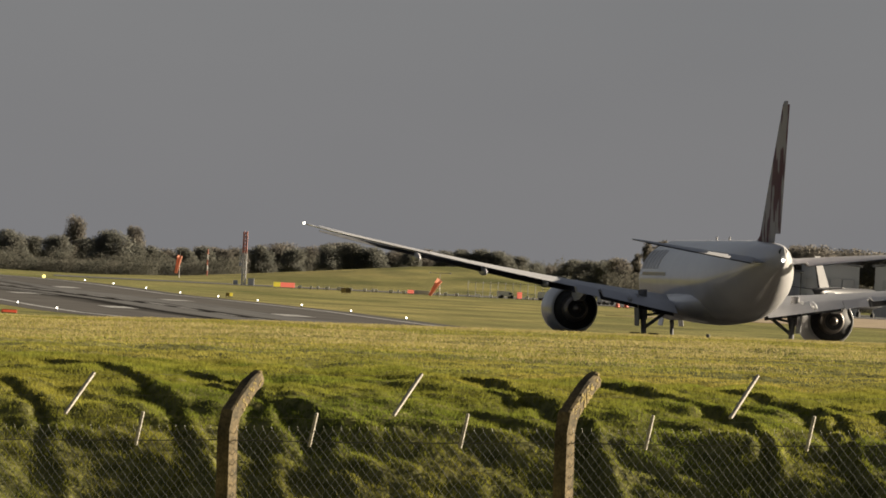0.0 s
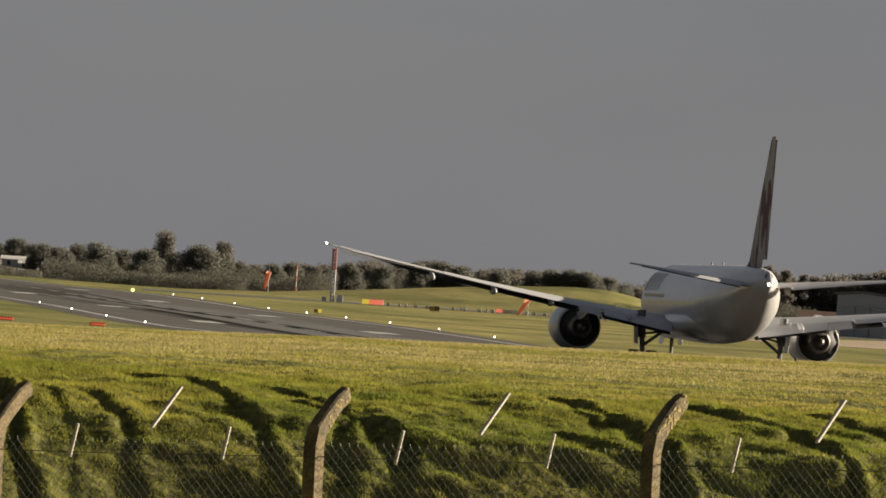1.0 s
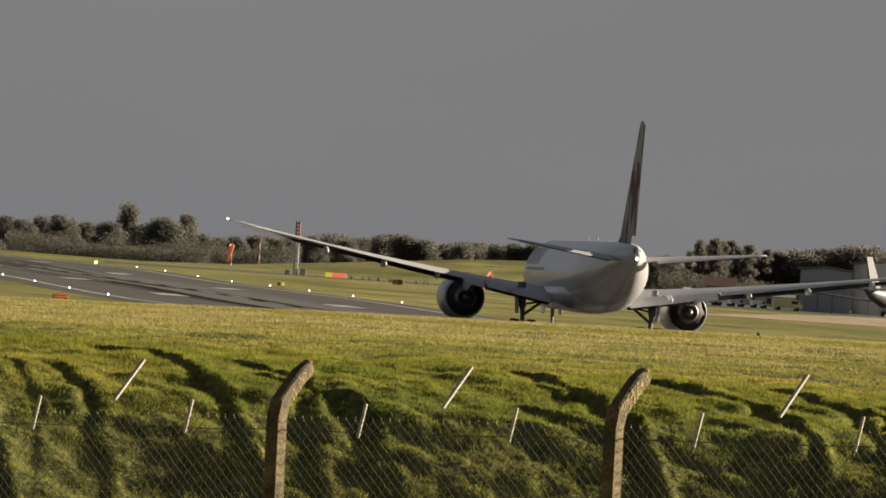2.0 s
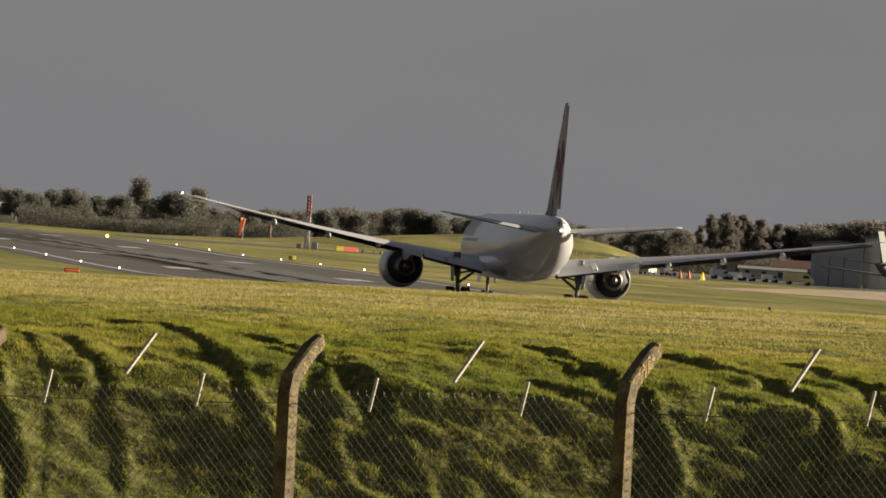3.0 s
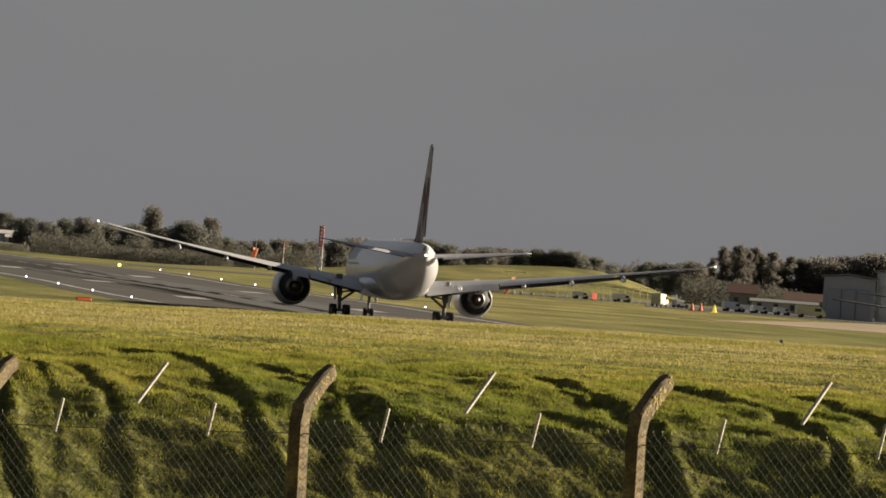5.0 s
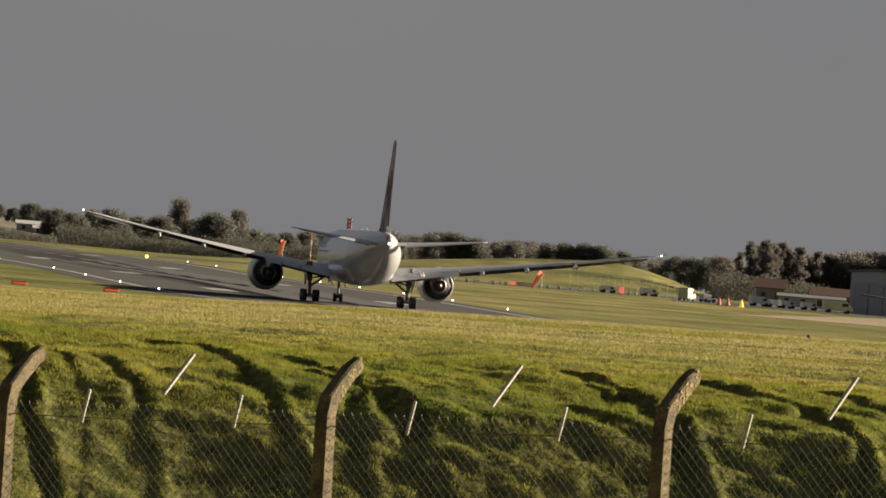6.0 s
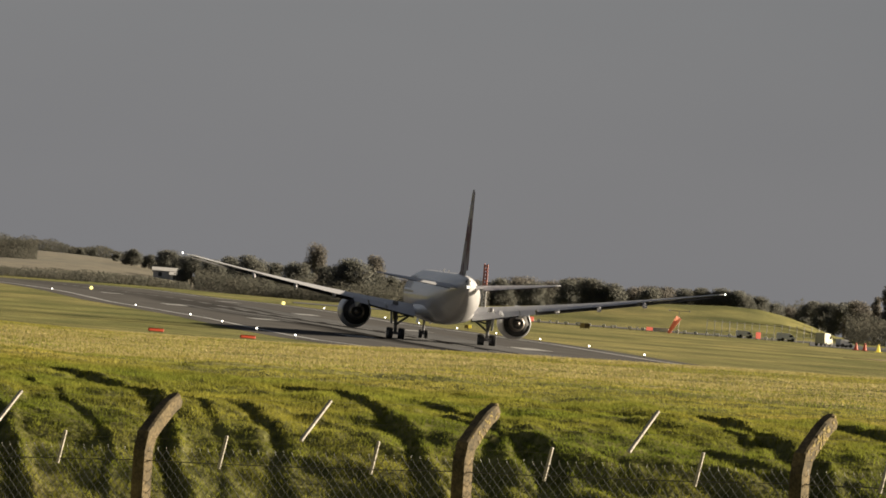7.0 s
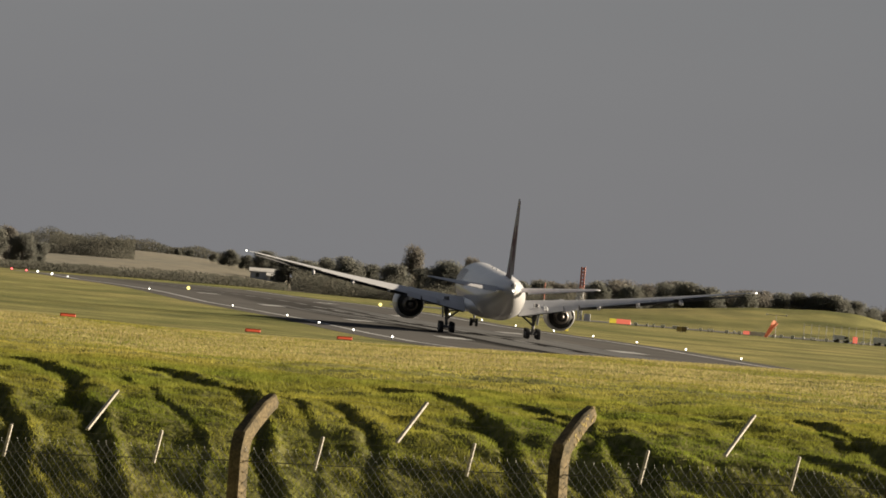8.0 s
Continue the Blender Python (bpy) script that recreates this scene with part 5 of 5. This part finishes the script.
house(3.26, 2780, 8, 2.3, "long low white farm building by the trees", M["house_wall"], M["house_wall"], 1.0)
house(3.33, 2775, 5, 1.7, "small white farm outbuilding by the trees", M["house_wall"], M["house_wall"], .8)
house(7.56, 2150, 6, 3.6, "brick-roofed house behind the apron trees", M["roof"], M["brick_roof"], 2)
house(7.97, 2130, 12, 2.9, "red-roofed building behind the apron", M["roof"], M["brick_roof"], 1.7)
house(7.80, 2100, 14, 2.2, "long pale flat building behind parked vans", M["hangar"], M["roof"], .6)


def parked_tail(b, d):
    g = Vector(ground_at(b, d))
    e = thing("parked_airliner", g, "white parked airliner seen tail first before the hangar", "airliner", turn=-30)
    part("fuselage", loft(bmesh.new(), [ring_y(y, z, r, r, 20) for y, z, r in ((18, 3.2, .1), (16, 3.3, 1.2), (12, 3.5, 1.9), (0, 3.5, 1.95), (-8, 3.6, 1.9), (-14, 4.2, 1.1), (-18, 4.8, .2))]), M["parked_paint"], e, smooth=True)
    part("fin", loft(bmesh.new(), [[Vector((-t, -10 - s, z)), Vector((t, -10 - s, z)), Vector((t, -15.0 - s * .6, z)), Vector((-t, -15.0 - s * .6, z))] for z, s, t in ((5.0, 0, .2), (11.0, 5.4, .1))]), M["parked_paint"], e, "pale swept fin")
    for sx in (-1, 1):
        part("wing", loft(bmesh.new(), [[Vector((sx * x, y, z)), Vector((sx * x, y - c, z)), Vector((sx * x, y - c, z - .2)), Vector((sx * x, y, z - .3))] for x, y, c, z in ((1.6, 5, 5.5, 2.6), (16, -4, 1.6, 3.9))]), M["parked_paint"], e)
        part("tailplane", loft(bmesh.new(), [[Vector((sx * x, y, z)), Vector((sx * x, y - c, z)), Vector((sx * x, y - c, z - .12)), Vector((sx * x, y, z - .15))] for x, y, c, z in ((.5, -13.5, 3.2, 4.9), (6, -17, 1.4, 5.4))]), M["parked_paint"], e)
        bm = bmesh.new()
        rod(bm, (sx * 2.6, -1, .5), (sx * 2.6, -1, 2.8), .15)
        part("gear_leg", bm, M["gear"], e)
        bm = bmesh.new()
        rod(bm, (sx * 2.3, -1, .5), (sx * 2.9, -1, .5), .55, .55, 14)
        part("wheel", bm, M["rubber"], e)
    bm = bmesh.new()
    rod(bm, (0, 13, .4), (0, 13, 2.4), .12)
    part("nose_gear_leg", bm, M["gear"], e)
    bm = bmesh.new()
    rod(bm, (-.3, 13, .42), (.3, 13, .42), .42, .42, 14)
    part("wheel", bm, M["rubber"], e)


parked_tail(8.60, 1860)


def far_fence(b0, b1, d, n, h):
    g = Vector(ground_at(b0, d))
    e = thing("far_fence", g, "pale steel posts and rails of a far service fence", "fence")
    for i in range(n):
        p = Vector(ground_at(b0 + (b1 - b0) * i / (n - 1), d)) - g
        bm = bmesh.new()
        rod(bm, p - Vector((0, 0, .2)), p + Vector((0, 0, h)), .055, .055, 6)
        part("post", bm, M["fence_grey"], e)
        if i:
            for z in (h * .35, h * .9):
                bm = bmesh.new()
                rod(bm, prev + Vector((0, 0, z)), p + Vector((0, 0, z)), .035, .035, 4)
                part("rail", bm, M["fence_grey"], e)
        prev = p


far_fence(6.40, 7.05, 2045, 16, 3.4)


def edge_marker(b, d, w):
    e = thing("edge_marker", ground_at(b, d), "small pale marker block along the taxiway edge", "edge marker", "taxiway edge markers")
    part("block", box(bmesh.new(), (w, 0.3, 0.5), (0, 0, 0.4), 0.04), M["mast_white"], e)
    part("foot", box(bmesh.new(), (w * 0.6, 0.4, 0.2), (0, 0, 0.06), 0.02), M["dark"], e)


spots = random.Random(17)
for i in range(30):
    edge_marker(5.36 + 1.5 * (i + spots.uniform(0.1, 0.9)) / 30, spots.uniform(2046, 2056), spots.uniform(0.4, 0.9))


# ---- what moves ----
def motions():
    roll = [(0, 726.2, .36, 0), (.5, 753.3, .28, 0), (1, 781.2, .18, 0), (1.5, 810.2, .05, 0), (2, 840.1, -.05, 0), (3.5, 934.9, -.13, 0), (4, 967.3, -.13, 0),
            (4.5, 1000.1, -.14, 0), (6, 1104.8, .06, 0), (6.5, 1140.5, .17, .05), (7, 1176.6, .34, .5), (7.5, 1213.0, .52, .85), (8, 1249.9, .80, 2.15)]
    walk(plane, [(t, pose(AX, y, z + .02, p, 0, 0)) for t, y, z, p in roll])
    for wing, sx in zip(wings, (-1, 1)):
        walk(wing, [(t, pose(sx * 3.0, 0, 4.0, 0, -sx * a, 0)) for t, a in ((0, 0), (4, 0), (6, .05), (6.5, .2), (7, .5), (7.5, .65), (8, .95))])


motions()
